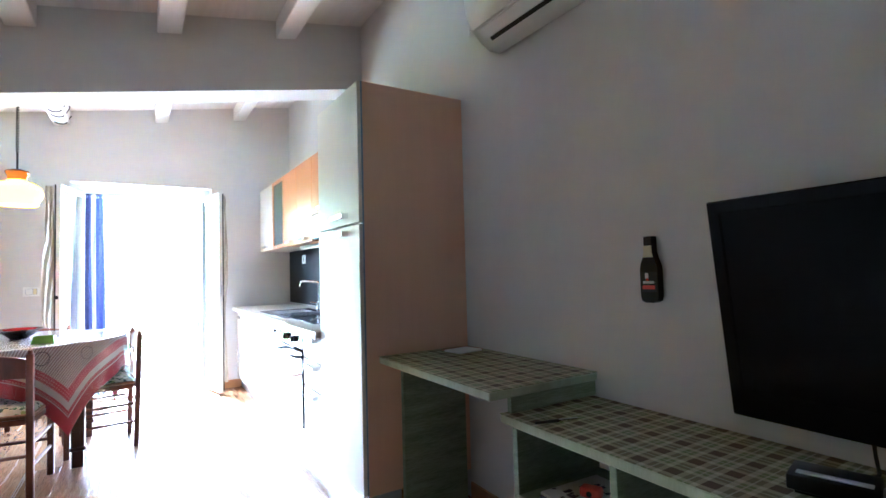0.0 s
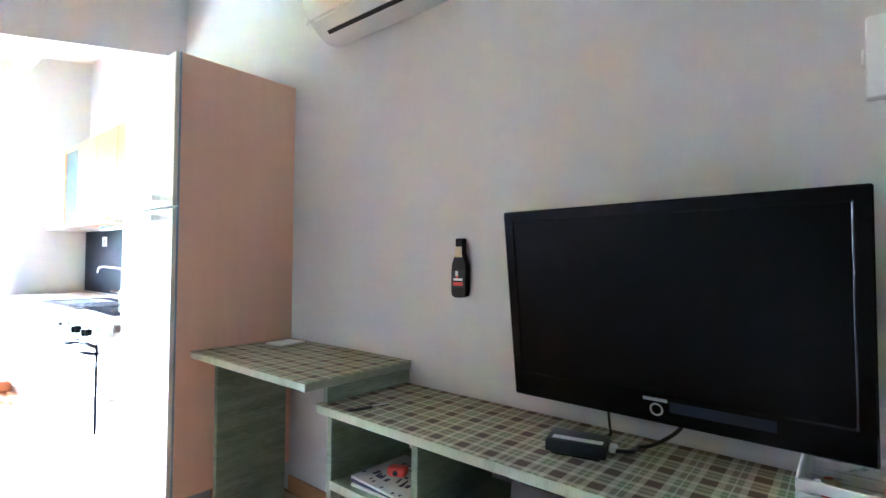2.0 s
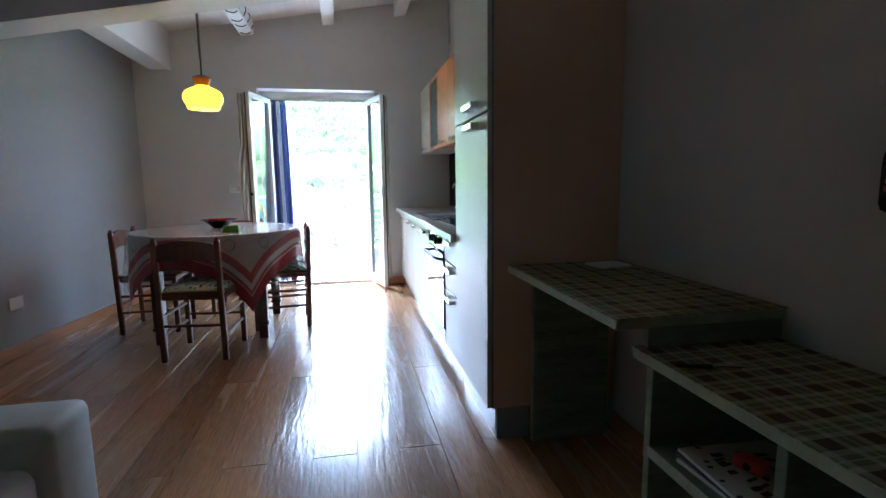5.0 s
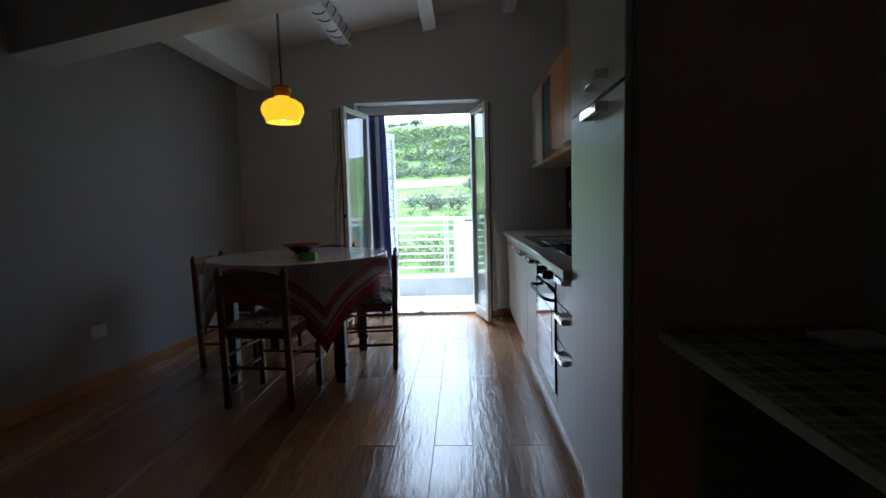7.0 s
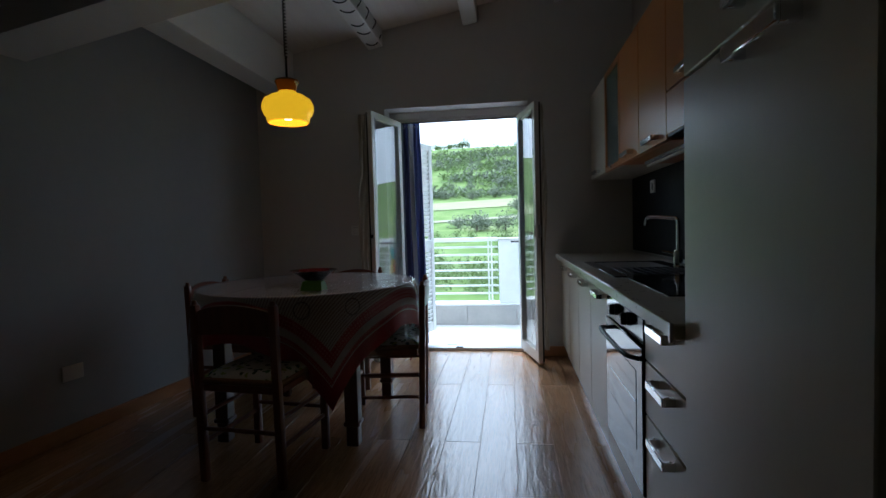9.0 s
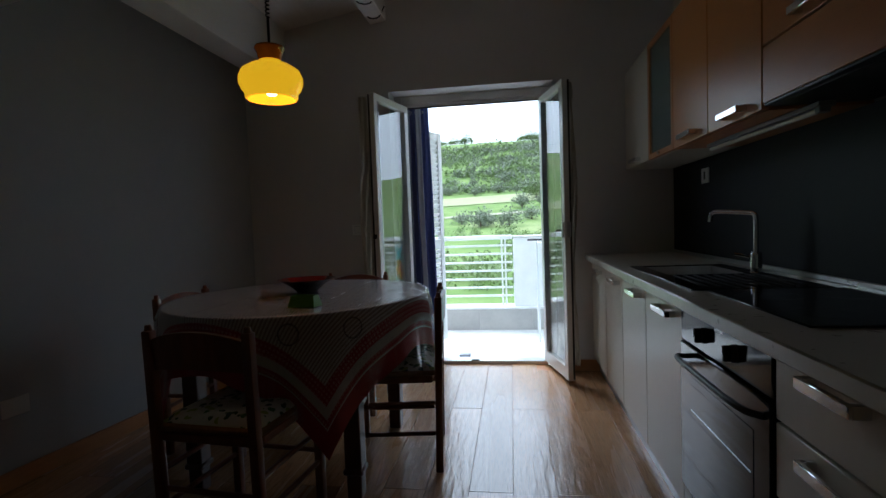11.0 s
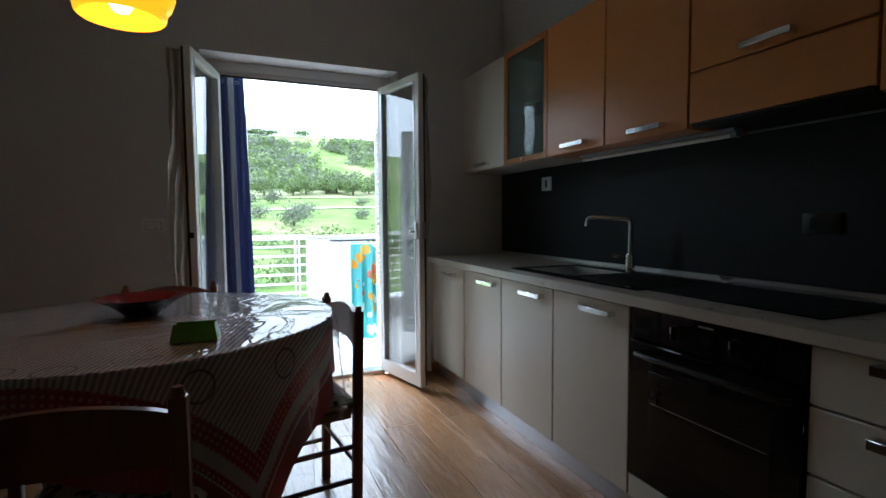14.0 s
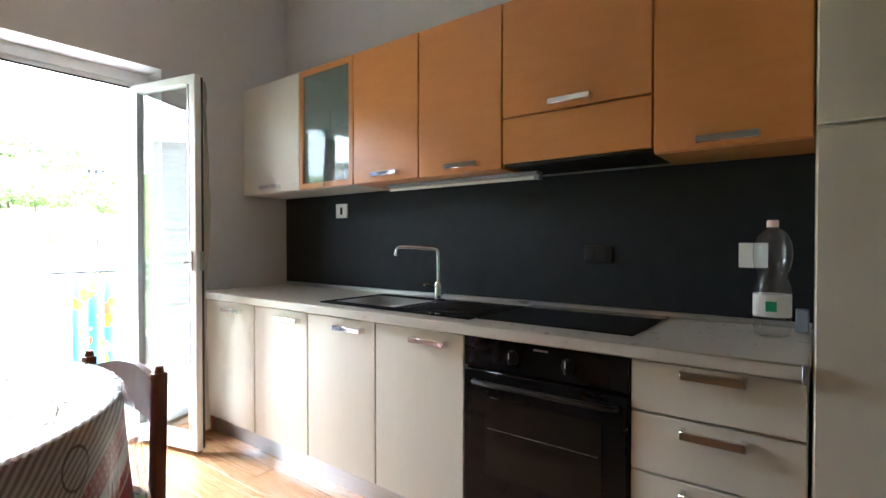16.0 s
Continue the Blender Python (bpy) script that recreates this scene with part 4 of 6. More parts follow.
tvp("badge", boxbm(-0.0235, -0.0215, -0.03, 0.03, -H2 + 0.058, -H2 + 0.066), M["steel"], bez, "small silver maker's mark bar")
tvp("power_ring", moved(lathe([(0.012, 0), (0.0145, 0.002), (0.017, 0)], 24), Matrix.Translation((-0.022, -0.002, -H2 + 0.036)) @ Matrix.Rotation(radians(-90), 4, "Y")), M["steel"], bez, "silver ring button")
# reflection on the lower frame, drawn as a thin blue-grey coloured strip
tvp("gloss_strip", boxbm(-0.0232, -0.0218, -0.26, -0.035, -H2 + 0.035, -H2 + 0.062), surf("blue_grey_reflection", (0.03, 0.035, 0.05), None, 5, 0.1), bez)
part("wall_bracket", merged(boxbm(-0.095, -0.001, -5.24, -5.22, 0.9, 1.1), boxbm(-0.095, -0.001, -5.11, -5.09, 0.9, 1.1), boxbm(-0.012, -0.001, -5.3, -5.03, 0.88, 1.12)), M["black"], tv)
cb = solo("television_cable", tube([(-0.07, -5.08, 0.75), (-0.06, -5.08, 0.7), (-0.07, -5.09, 0.672), (-0.09, -5.05, 0.67)], 0.004, 8), M["black"], "thin black cable hanging from the television", "cable", at=(-0.07, -5.08, 0.670))
solo("power_lead", tube([(-0.2, -5.15, 0.686), (-0.15, -5.18, 0.676), (-0.11, -5.17, 0.676), (-0.08, -5.2, 0.675), (-0.06, -5.26, 0.72), (-0.06, -5.28, 0.76)], 0.005, 8), M["black"], "thick black lead from decoder to television", "cable", at=(-0.08, -5.2, 0.670))

# set-top decoder
dc = thing("decoder_box", (-0.222, -5.06, 0.670), "small black decoder box with pale top strip", "decoder")
DM = Matrix.Translation((-0.222, -5.06, 0.670)) @ Matrix.Rotation(radians(14), 4, "Z")
part("case", moved(boxbm(-0.05, 0.05, -0.075, 0.075, 0.004, 0.036, 0.005, 2), DM), M["black"], dc)
part("top_strip", moved(boxbm(-0.035, -0.012, -0.065, 0.06, 0.0358, 0.0375, 0.001), DM), M["paper"], dc, "pale grey strip")
part("plug", moved(boxbm(0.0, 0.03, -0.095, -0.075, 0.008, 0.024, 0.003), DM), M["plastic"], dc, "white plug")
for a in (-0.04, 0.04):
    part("foot", moved(boxbm(a - 0.008, a + 0.008, -0.06, 0.06, 0, 0.0045), DM), M["black"], dc)
pn = thing("pen", (-0.33, -4.36, 0.670), "black ballpoint pen with silver clip", "pen")
a, b = Vector((-0.41, -4.371, 0.6755)), Vector((-0.274, -4.413, 0.6755))
part("barrel", rod(a, a.lerp(b, 0.55), 0.004, 0.0055), M["black"], pn)
part("cap", rod(a.lerp(b, 0.55), b, 0.0058, 0.0052), M["chrome"], pn, "silver cap")
bk = thing("booklet", (-0.1, -3.53, 0.7605), "white booklet with red-brown cover on the desk", "booklet")
BMX = Matrix.Translation((-0.12, -3.535, 0.7607)) @ Matrix.Rotation(radians(8), 4, "Z")
part("cover", moved(boxbm(-0.06, 0.1, -0.05, 0.075, 0, 0.003, 0.001), BMX), surf("red_brown_card", (0.36, 0.09, 0.05), None, 8, 0.5), bk, "red-brown card cover")
part("pages", moved(boxbm(-0.085, 0.055, -0.09, 0.02, 0.003, 0.011, 0.001), BMX), M["page"], bk)

# books and tape measure on the bench shelf
for i, (z, w, mt, lab, r) in enumerate(((0.4247, 0.0, M["paper"], "white glossy magazine lying on the shelf", 3), (0.4337, 0.004, M["ink"], "dark blue hardback notebook lying on a magazine", 0),
                                       (0.4417, 0.0, M["paper"], "white patterned album with dark print", -3))):
    BM = Matrix.Translation((-0.245, -4.47, z)) @ Matrix.Rotation(radians(r), 4, "Z")
    t = thing("book", (-0.245, -4.47, z), lab, "book", "books on the shelf")
    part("cover", moved(boxbm(-0.13, 0.11, -0.125 - w, 0.125 + w, 0, 0.0085, 0.001), BM), mt, t)
    if i == 2:
        for k in range(36):
            x, y = -0.12 + 0.03 * (k % 6) + 0.01 * math.sin(k * 2.1), -0.11 + 0.037 * (k // 6) + 0.012 * math.cos(k * 1.7)
            part("print_mark", moved(boxbm(x, x + 0.012 + 0.009 * (k % 3), y, y + 0.008 + 0.006 * (k % 2), 0.0086, 0.0092), BM @ Matrix.Rotation(0.3 * math.sin(k), 4, "Z")), M["ink"], t)
        part("title_bar", moved(boxbm(0.06, 0.085, -0.09, -0.02, 0.0086, 0.0092), BM), M["red"], t)
tm = thing("tape_measure", (-0.27, -4.455, 0.451), "small red plastic tape measure on the books", "tool")
part("case", moved(boxbm(-0.022, 0.022, -0.032, 0.032, 0, 0.03, 0.009, 3), Matrix.Translation((-0.27, -4.455, 0.4512)) @ Matrix.Rotation(0.4, 4, "Z")), M["red"], tm)
part("face_disc", moved(rod((-0.0225, 0, 0.015), (-0.0235, 0, 0.015), 0.009), Matrix.Translation((-0.27, -4.455, 0.4512)) @ Matrix.Rotation(0.4, 4, "Z")), M["black"], tm)

# loudspeaker unit
sp = thing("subwoofer", (-0.24, -5.09, 0.425), "dark navy subwoofer box with silver front badge", "speaker")
SX = -0.382
part("cabinet", boxbm(SX, -0.1, -5.225, -4.955, 0.437, 0.622, 0.004), M["speaker"], sp)
bd = part("front_badge", merged(boxbm(SX - 0.005, SX + 0.001, -5.195, -5.098, 0.5245, 0.5685, 0.004), moved(rod((0, 0, 0), (0, 0, 0.006), 0.0225, seg=28), Matrix.Translation((SX + 0.0005, -5.097, 0.5465)) @ Matrix.Rotation(radians(-90), 4, "Y"))), M["plastic"], sp, "silver-white badge")
part("port", moved(rod((0, 0, 0), (0, 0, 0.003), 0.0135, seg=24), Matrix.Translation((SX - 0.0052, -5.097, 0.5465)) @ Matrix.Rotation(radians(-90), 4, "Y")), M["black"], bd, "round black port")
part("knob", moved(rod((0, 0, 0), (0, 0, 0.012), 0.014, seg=18), Matrix.Translation((SX, -5.214, 0.55)) @ Matrix.Rotation(radians(-90), 4, "Y")), M["black"], sp)
for y in (-5.2, -4.98):
    part("foot", boxbm(SX + 0.01, SX + 0.04, y - 0.012, y + 0.012, 0.4247, 0.4368), M["black"], sp)
socket(-4.82, 0.515, 0.1, 0.09, M["plastic"], "pale double wall socket behind the bench", 0, x=-0.0005)
solo("speaker_cable", tube([(-0.12, -5.24, 0.5), (-0.15, -5.27, 0.46), (-0.2, -5.29, 0.431), (-0.16, -5.33, 0.431), (-0.1, -5.36, 0.45)], 0.003, 6), M["black"], "thin black cable loop behind the subwoofer", "cable", at=(-0.15, -5.29, 0.426))

# slatted white crate on the bench
cr = thing("wooden_crate", (-0.17, -5.64, 0.670), "small white slatted wooden crate holding wrapped sweets", "crate")
CX0, CX1, CY0, CY1 = -0.26, -0.02, -5.85, -5.52
for i in range(3):
    z = 0.674 + i * 0.025
    for nm, b in (("slat", (CX0, CX0 + 0.006, CY0, CY1)), ("slat", (CX1 - 0.006, CX1, CY0, CY1)), ("slat", (CX0 + 0.007, CX1 - 0.007, CY1 - 0.006, CY1)), ("slat", (CX0 + 0.007, CX1 - 0.007, CY0, CY0 + 0.006))):
        part(nm, boxbm(*b, z, z + 0.021, 0.0015), M["plastic"], cr)
part("base_board", boxbm(CX0 + 0.007, CX1 - 0.007, CY0 + 0.007, CY1 - 0.007, 0.670, 0.674), M["plastic"], cr)
for x, y in ((CX0 + 0.007, CY0 + 0.007), (CX0 + 0.007, CY1 - 0.021), (CX1 - 0.021, CY0 + 0.007), (CX1 - 0.021, CY1 - 0.021)):
    part("corner_post", boxbm(x, x + 0.014, y, y + 0.014, 0.6742, 0.742), M["plastic"], cr)
bag = sheet(14, 14, lambda u, v: (CX0 + 0.02 + u * 0.2, CY0 + 0.02 + v * 0.29, 0.725 + 0.03 * noise.noise(Vector((u * 5, v * 5, 2))) + 0.02 * math.sin(3.1 * u) * math.sin(3.1 * v)))
solo("plastic_bag", bag, M["water"], "crumpled clear plastic bag inside the crate", "bag", at=(-0.17, -5.64, 0.67))
for i in range(9):
    a = random.random() * 0.17
    solo("sweet", moved(boxbm(-0.018, 0.018, -0.011, 0.011, 0, 0.016, 0.005, 2), Matrix.Translation((CX0 + 0.05 + 0.08 * (i % 3), CY0 + 0.08 + 0.1 * (i // 3), 0.6745)) @ Matrix.Rotation(i * 1.3, 4, "Z")),
         M["red"] if i % 2 else M["label"], "small wrapped sweet in the crate", "sweet", "sweets in the crate")

# bottle-shaped wall ornament
bo = thing("bottle_ornament", (-0.012, -4.512, 1.024), "flat bottle-shaped dark wooden wall ornament with label", "wall ornament")
OZ = 1.024
out = [(0.012, 0.215), (0.0125, 0.2), (0.0125, 0.165), (0.018, 0.145), (0.027, 0.12), (0.0285, 0.1), (0.0285, 0.02), (0.024, 0.006), (0.012, 0.0)]


def flat_outline(pts, x0, x1, y, z):
    bm = bmesh.new()
    ring = [(y + w, z + h) for w, h in pts] + [(y - w, z + h) for w, h in reversed(pts)]
    f = bm.faces.new([bm.verts.new((x0, a, b)) for a, b in ring])
    ex = bmesh.ops.extrude_face_region(bm, geom=[f])
    bmesh.ops.translate(bm, verts=[g for g in ex["geom"] if isinstance(g, bmesh.types.BMVert)], vec=(x1 - x0, 0, 0))
    bmesh.ops.recalc_face_normals(bm, faces=bm.faces[:])
    return bm


BY = -4.512
part("bottle_shape", flat_outline([(w * 1.12, h) for w, h in out], -0.03, -0.001, BY, OZ), M["bottlebrown"], bo)
part("neck_label", flat_outline([(0.0146, 0.185), (0.0146, 0.163), (0.019, 0.147)], -0.032, -0.0295, BY, OZ), M["label"], bo, "cream neck label")
part("front_label", flat_outline([(0.0295, 0.1), (0.0295, 0.035)], -0.0315, -0.0295, BY, OZ), M["black"], bo, "dark label")
for yy, z0, z1, w, mt in ((0.006, 0.078, 0.096, 0.006, "plastic"), (0.0, 0.062, 0.07, 0.02, "plastic"), (0.0, 0.044, 0.056, 0.022, "red"), (0.004, 0.07, 0.08, 0.004, "red")):
    part("label_mark", boxbm(-0.0325, -0.0312, BY + yy - w, BY + yy + w, OZ + z0, OZ + z1), M[mt], bo)

# air conditioner
AZ = 0.042
ac = thing("air_conditioner", (-0.1, -4.12, 2.105 + AZ), "white wall-mounted split air conditioner", "air conditioner")
AY0, AY1 = -4.475, -3.757
pro = [(-0.001, 2.108), (-0.06, 2.104), (-0.075, 2.112), (-0.105, 2.128), (-0.15, 2.165), (-0.18, 2.215), (-0.195, 2.27), (-0.197, 2.33), (-0.188, 2.37), (-0.165, 2.39), (-0.1, 2.398), (-0.001, 2.398)]


def extrude_y(pts, y0, y1, bev=0.0):
    bm = bmesh.new()
    f = bm.faces.new([bm.verts.new((x, y0, z + AZ)) for x, z in pts])
    ex = bmesh.ops.extrude_face_region(bm, geom=[f])
    bmesh.ops.translate(bm, verts=[g for g in ex["geom"] if isinstance(g, bmesh.types.BMVert)], vec=(0, y1 - y0, 0))
    bmesh.ops.recalc_face_normals(bm, faces=bm.faces[:])
    return bm


part("casing", extrude_y(pro, AY0, AY1), M["plastic"], ac)
part("front_cover", extrude_y([(-0.165, 2.171), (-0.194, 2.215), (-0.206, 2.27), (-0.207, 2.335), (-0.195, 2.378), (-0.19, 2.37), (-0.198, 2.33), (-0.196, 2.27), (-0.181, 2.215), (-0.156, 2.171)], AY0 + 0.012, AY1 - 0.012), M["plastic"], ac)
part("louvre", extrude_y([(-0.118, 2.131), (-0.158, 2.16), (-0.155, 2.168), (-0.115, 2.139)], AY0 + 0.06, AY1 - 0.04), M["pvc"], ac)
part("air_slot", extrude_y([(-0.099, 2.117), (-0.112, 2.1265), (-0.109, 2.133), (-0.096, 2.125)], AY0 + 0.065, AY1 - 0.07), M["black"], ac, "dark air slot")
part("display_mark", boxbm(-0.2085, -0.2065, -4.16, -4.13, 2.3 + AZ, 2.306 + AZ), M["plinthgrey"], ac)
part("sticker", moved(rod((0, 0, 0), (0, 0, 0.002), 0.016, seg=20), Matrix.Translation((-0.07, AY0 - 0.0002, 2.165 + AZ)) @ Matrix.Rotation(radians(90), 4, "X")), M["sticker"], ac, "round green sticker")
part("side_vent", boxbm(-0.05, -0.015, AY0 - 0.003, AY0 + 0.001, 2.17 + AZ, 2.33 + AZ, 0.001), M["plinthgrey"], ac)
part("clip", moved(boxbm(-0.006, 0.006, 0, 0.012, -0.016, 0.016, 0.004), Matrix.Translation((-0.172, AY1 - 0.008, 2.165 + AZ))), M["plastic"], ac)

wb = thing("consumer_unit", (-0.02, -5.78, 1.519), "white plastic electrical box on the wall", "electrical box")
part("box", boxbm(-0.035, -0.001, -5.925, -5.634, 1.519, 1.7, 0.006, 2), M["plastic"], wb)
part("hinge", boxbm(-0.03, -0.01, -5.6335, -5.627, 1.6, 1.63, 0.002), M["plastic"], wb)

# sofa
so = thing("sofa", (-2.35, -4.8, 0), "white leather sofa with a boxy armrest", "sofa")
part("armrest", boxbm(-2.66, -1.88, -4.02, -3.81, 0.05, 0.505, 0.03, 3), M["leather"], so)
part("armrest", boxbm(-2.66, -1.88, -5.99, -5.79, 0.05, 0.505, 0.03, 3), M["leather"], so)
part("seat", boxbm(-2.64, -1.9, -4.895, -4.03, 0.1, 0.43, 0.04, 3), M["leather"], so)
part("seat", boxbm(-2.64, -1.9, -5.78, -4.905, 0.1, 0.43, 0.04, 3), M["leather"], so)
part("backrest", boxbm(-2.87, -2.66, -5.99, -3.81, 0.05, 0.8, 0.04, 3), M["leather"], so)
for x in (-2.79, -1.96):
    for y in (-3.9, -5.9):
        part("foot", rod((x, y, 0), (x, y, 0.06), 0.02, 0.025), M["black"], so)
low = socket(-1.72, 0.35, 0.115, 0.08, M["plastic"], "white wall socket low on the side wall", 0, x=west(-1.72) + 0.0092)
low.rotation_euler = (0, 0, -math.atan(0.115))


# ---- dining corner ----
TX, TY, TR, TZ = -2.09, -1.355, 0.578, 0.766
tb = thing("dining_table", (TX, TY, 0), "round dark wooden dining table with turned square legs", "table")
part("tabletop", lathe([(0, TZ - 0.03), (TR - 0.01, TZ - 0.03), (TR, TZ - 0.022), (TR, TZ - 0.006), (TR - 0.008, TZ), (0, TZ)], 48, (TX, TY, 0)), M["darkwood"], tb)
for sx in (-1, 1):
    part("apron", boxbm(TX + sx * 0.34 - 0.01, TX + sx * 0.34 + 0.01, TY - 0.34, TY + 0.34, 0.64, TZ - 0.0305), M["darkwood"], tb)
    part("apron", boxbm(TX - 0.34, TX + 0.34, TY + sx * 0.34 - 0.01, TY + sx * 0.34 + 0.01, 0.64, TZ - 0.0305), M["darkwood"], tb)
    for sy in (-1, 1):
        x, y = TX + sx * 0.34, TY + sy * 0.34
        part("leg", merged(boxbm(x - 0.034, x + 0.034, y - 0.034, y + 0.034, 0.12, TZ - 0.0305, 0.004), boxbm(x - 0.041, x + 0.041, y - 0.041, y + 0.041, 0.1, 0.125, 0.006),
                           boxbm(x - 0.03, x + 0.03, y - 0.03, y + 0.03, 0, 0.1, 0.004)), M["darkwood"], tb)


LAID = radians(-15)


def draped(size, rise, flare, seed, n=168):
    """A square sheet laid over the round top: flat on it, hanging in folds round the edge."""
    def f(u, v):
        a, b = (u - 0.5) * size, (v - 0.5) * size
        rho = math.hypot(a, b)
        edge = TR + 0.004 + rise
        if rho <= edge:
            wr = 0.0015 * noise.noise(Vector((a * 6, b * 6, seed))) if rise > 0.003 else 0
            ca, sa = math.cos(LAID), math.sin(LAID)
            return (TX + a * ca - b * sa, TY + a * sa + b * ca, TZ + 0.002 + rise + max(0, wr))
        th = math.atan2(b, a) + LAID
        d = rho - edge
        fold = math.sin(11 * th + 1.7 * math.sin(2 * th + seed)) * 0.5 + noise.noise(Vector((math.cos(th) * 3, math.sin(th) * 3, seed)))
        k = min(1, d / 0.3)
        fold += (0.5 * noise.noise(Vector((math.cos(th) * 9, math.sin(th) * 9, d * 5 + seed))) if rise > 0.003 else 0)
        r = edge + (0.006 + 2.5 * rise) * min(1, d / 0.04) + flare * d + 0.04 * k * fold * (1 if d > 0.02 else 0.4) + 0.012 * k
        dz = d * (0.985 - 0.02 * k)
        return (TX + r * math.cos(th), TY + r * math.sin(th), TZ + 0.002 + rise - dz)
    return sheet(n, n, f)


solo("tablecloth", draped(CLOTH, 0.0, 0.0, 3.0), M["cloth"], "pink checked tablecloth with red border bands", "tablecloth", at=(TX, TY, TZ))
solo("plastic_cover", draped(1.76, 0.004, 0.035, 7.0), M["film"], "clear creased plastic film over the tablecloth", "table cover", at=(TX, TY, TZ + 0.002))

bw = thing("bowl", (-2.1, -1.275, TZ + 0.006), "wide shallow black bowl with red inside", "bowl")
BZ, BS = TZ + 0.0065, 0.9
part("outside", lathe([(BS * r, BZ + BS * z) for r, z in ((0, 0), (0.055, 0), (0.06, 0.006), (0.1, 0.04), (0.15, 0.068), (0.153, 0.068))], 40, (-2.1, -1.275, 0)), M["blacklacquer"], bw)
part("inside", lathe([(BS * r, BZ + BS * z) for r, z in ((0.151, 0.0682), (0.145, 0.066), (0.098, 0.043), (0.05, 0.012), (0, 0.01))], 40, (-2.1, -1.275, 0)), M["redlacquer"], bw, "glossy red inside")
gbm = boxbm(-0.075, 0.075, -0.045, 0.045, 0, 0.058)
for v in gbm.verts:
    if v.co.z > 0.03:
        v.co.x *= 0.86
        v.co.y *= 0.62
lid = [f for f in gbm.faces if f.normal.z > 0.9]
bmesh.ops.inset_region(gbm, faces=lid, thickness=0.009)
bmesh.ops.translate(gbm, verts=list({v for f in lid for v in f.verts}), vec=(0, 0, -0.04))
solo("napkin_holder", moved(gbm, Matrix.Translation((-1.915, -1.725, TZ + 0.0072)) @ Matrix.Rotation(radians(-6), 4, "Z") @ Matrix.Scale(0.75, 4)), M["greenplastic"],
     "small tapered green plastic napkin holder on the table", "holder")


# chairs: built once facing +y, back posts on the x axis at y = 0
def chair(label):
    c = thing("dining_chair", (0, 0, 0), label, "chair", "chairs round the table")
    for sx in (-1, 1):
        x = sx * 0.185
        bm = merged(boxbm(x - 0.0165, x + 0.0165, -0.0165, 0.0165, 0, 0.765, 0.006, 2), rod((x, 0, 0.763), (x, 0, 0.782), 0.013, 0.009, 14))
        for v in bm.verts:
            if v.co.z > 0.46:
                v.co.y -= 0.06 * (v.co.z - 0.46)
        part("back_post", bm, M["wood"], c)
        part("front_leg", boxbm(x - 0.0165, x + 0.0165, 0.365, 0.398, 0, 0.425, 0.006, 2), M["wood"], c)
        for z in (0.17, 0.29):
            part("side_stretcher", rod((x, 0.014, z), (x, 0.368, z), 0.0095, seg=10), M["wood"], c)
        part("seat_rail", boxbm(x - 0.012, x + 0.012, 0.017, 0.365, 0.395, 0.425, 0.004), M["wood"], c)
    for z in (0.21,):
        part("stretcher", rod((-0.17, 0.38, z), (0.17, 0.38, z), 0.0095, seg=10), M["wood"], c)
    part("stretcher", rod((-0.17, 0, 0.23), (0.17, 0, 0.23), 0.0095, seg=10), M["wood"], c)
    for y in (0.0, 0.38):
        part("seat_rail", boxbm(-0.168, 0.168, y - 0.012, y + 0.012, 0.395, 0.425, 0.004), M["wood"], c)

    def back(u, v, off):
        x = (u - 0.5) * 0.342
        bow = 0.022 * (1 - (2 * u - 1) ** 2)
        z0, z1 = 0.635 + 0.012 * (1 - (2 * u - 1) ** 2), 0.735 + 0.032 * math.sin(math.pi * u) ** 0.8
        z = z0 + (z1 - z0) * v
        return (x, off - bow - 0.06 * (z - 0.46), z)
    bm = merged(sheet(16, 4, lambda u, v: back(u, v, -0.009)), sheet(16, 4, lambda u, v: back(u, v, 0.009)))
    edge = []
    for v in (0.0, 1.0):
        edge.append(sheet(16, 1, lambda u, w: back(u, v, -0.009 + 0.018 * w)))
    bm = merged(bm, *edge)
    bmesh.ops.remove_doubles(bm, verts=bm.verts[:], dist=1e-5)
    bmesh.ops.recalc_face_normals(bm, faces=bm.faces[:])
    part("backrest", bm, M["wood"], c)
    part("seat", boxbm(-0.196, 0.196, -0.012, 0.405, 0.4255, 0.447, 0.009, 2), M["rush"], c, "woven rush seat")

    def pad(u, v):
        e = min(1, 9 * min(u, 1 - u)) * min(1, 9 * min(v, 1 - v))
        return ((u - 0.5) * 0.375, 0.012 + v * 0.375, 0.4475 + 0.03 * math.sqrt(e) + 0.006 * noise.noise(Vector((u * 5, v * 5, 1))) * e)
    cu = part("cushion", sheet(20, 20, pad), M["floral"], c, "floral print seat cushion")
    for sx in (-1, 1):
        part("tie", tube([(sx * 0.17, 0.02, 0.455), (sx * 0.185, -0.018, 0.45), (sx * 0.19, -0.02, 0.4), (sx * 0.18, -0.022, 0.36)], 0.003, 6), M["floral"], cu)
    return c


seat_a = chair("reddish-brown wooden chair with floral cushion, tucked under the table")
seat_a.matrix_basis = pose(-2.1, -2.108, 0, 0, 0, -6)
for x, y, a, lab in ((-1.468, -1.295, 97, "reddish-brown wooden chair with floral cushion beside the balcony door"), (-2.79, -1.215, -91, "reddish-brown wooden chair with floral cushion by the side wall"),
                     (-2.1, -0.5, 180, "reddish-brown wooden chair with floral cushion by the window wall")):
    tagged(copy_thing(seat_a, pose(x, y, 0, 0, 0, a)), lab)

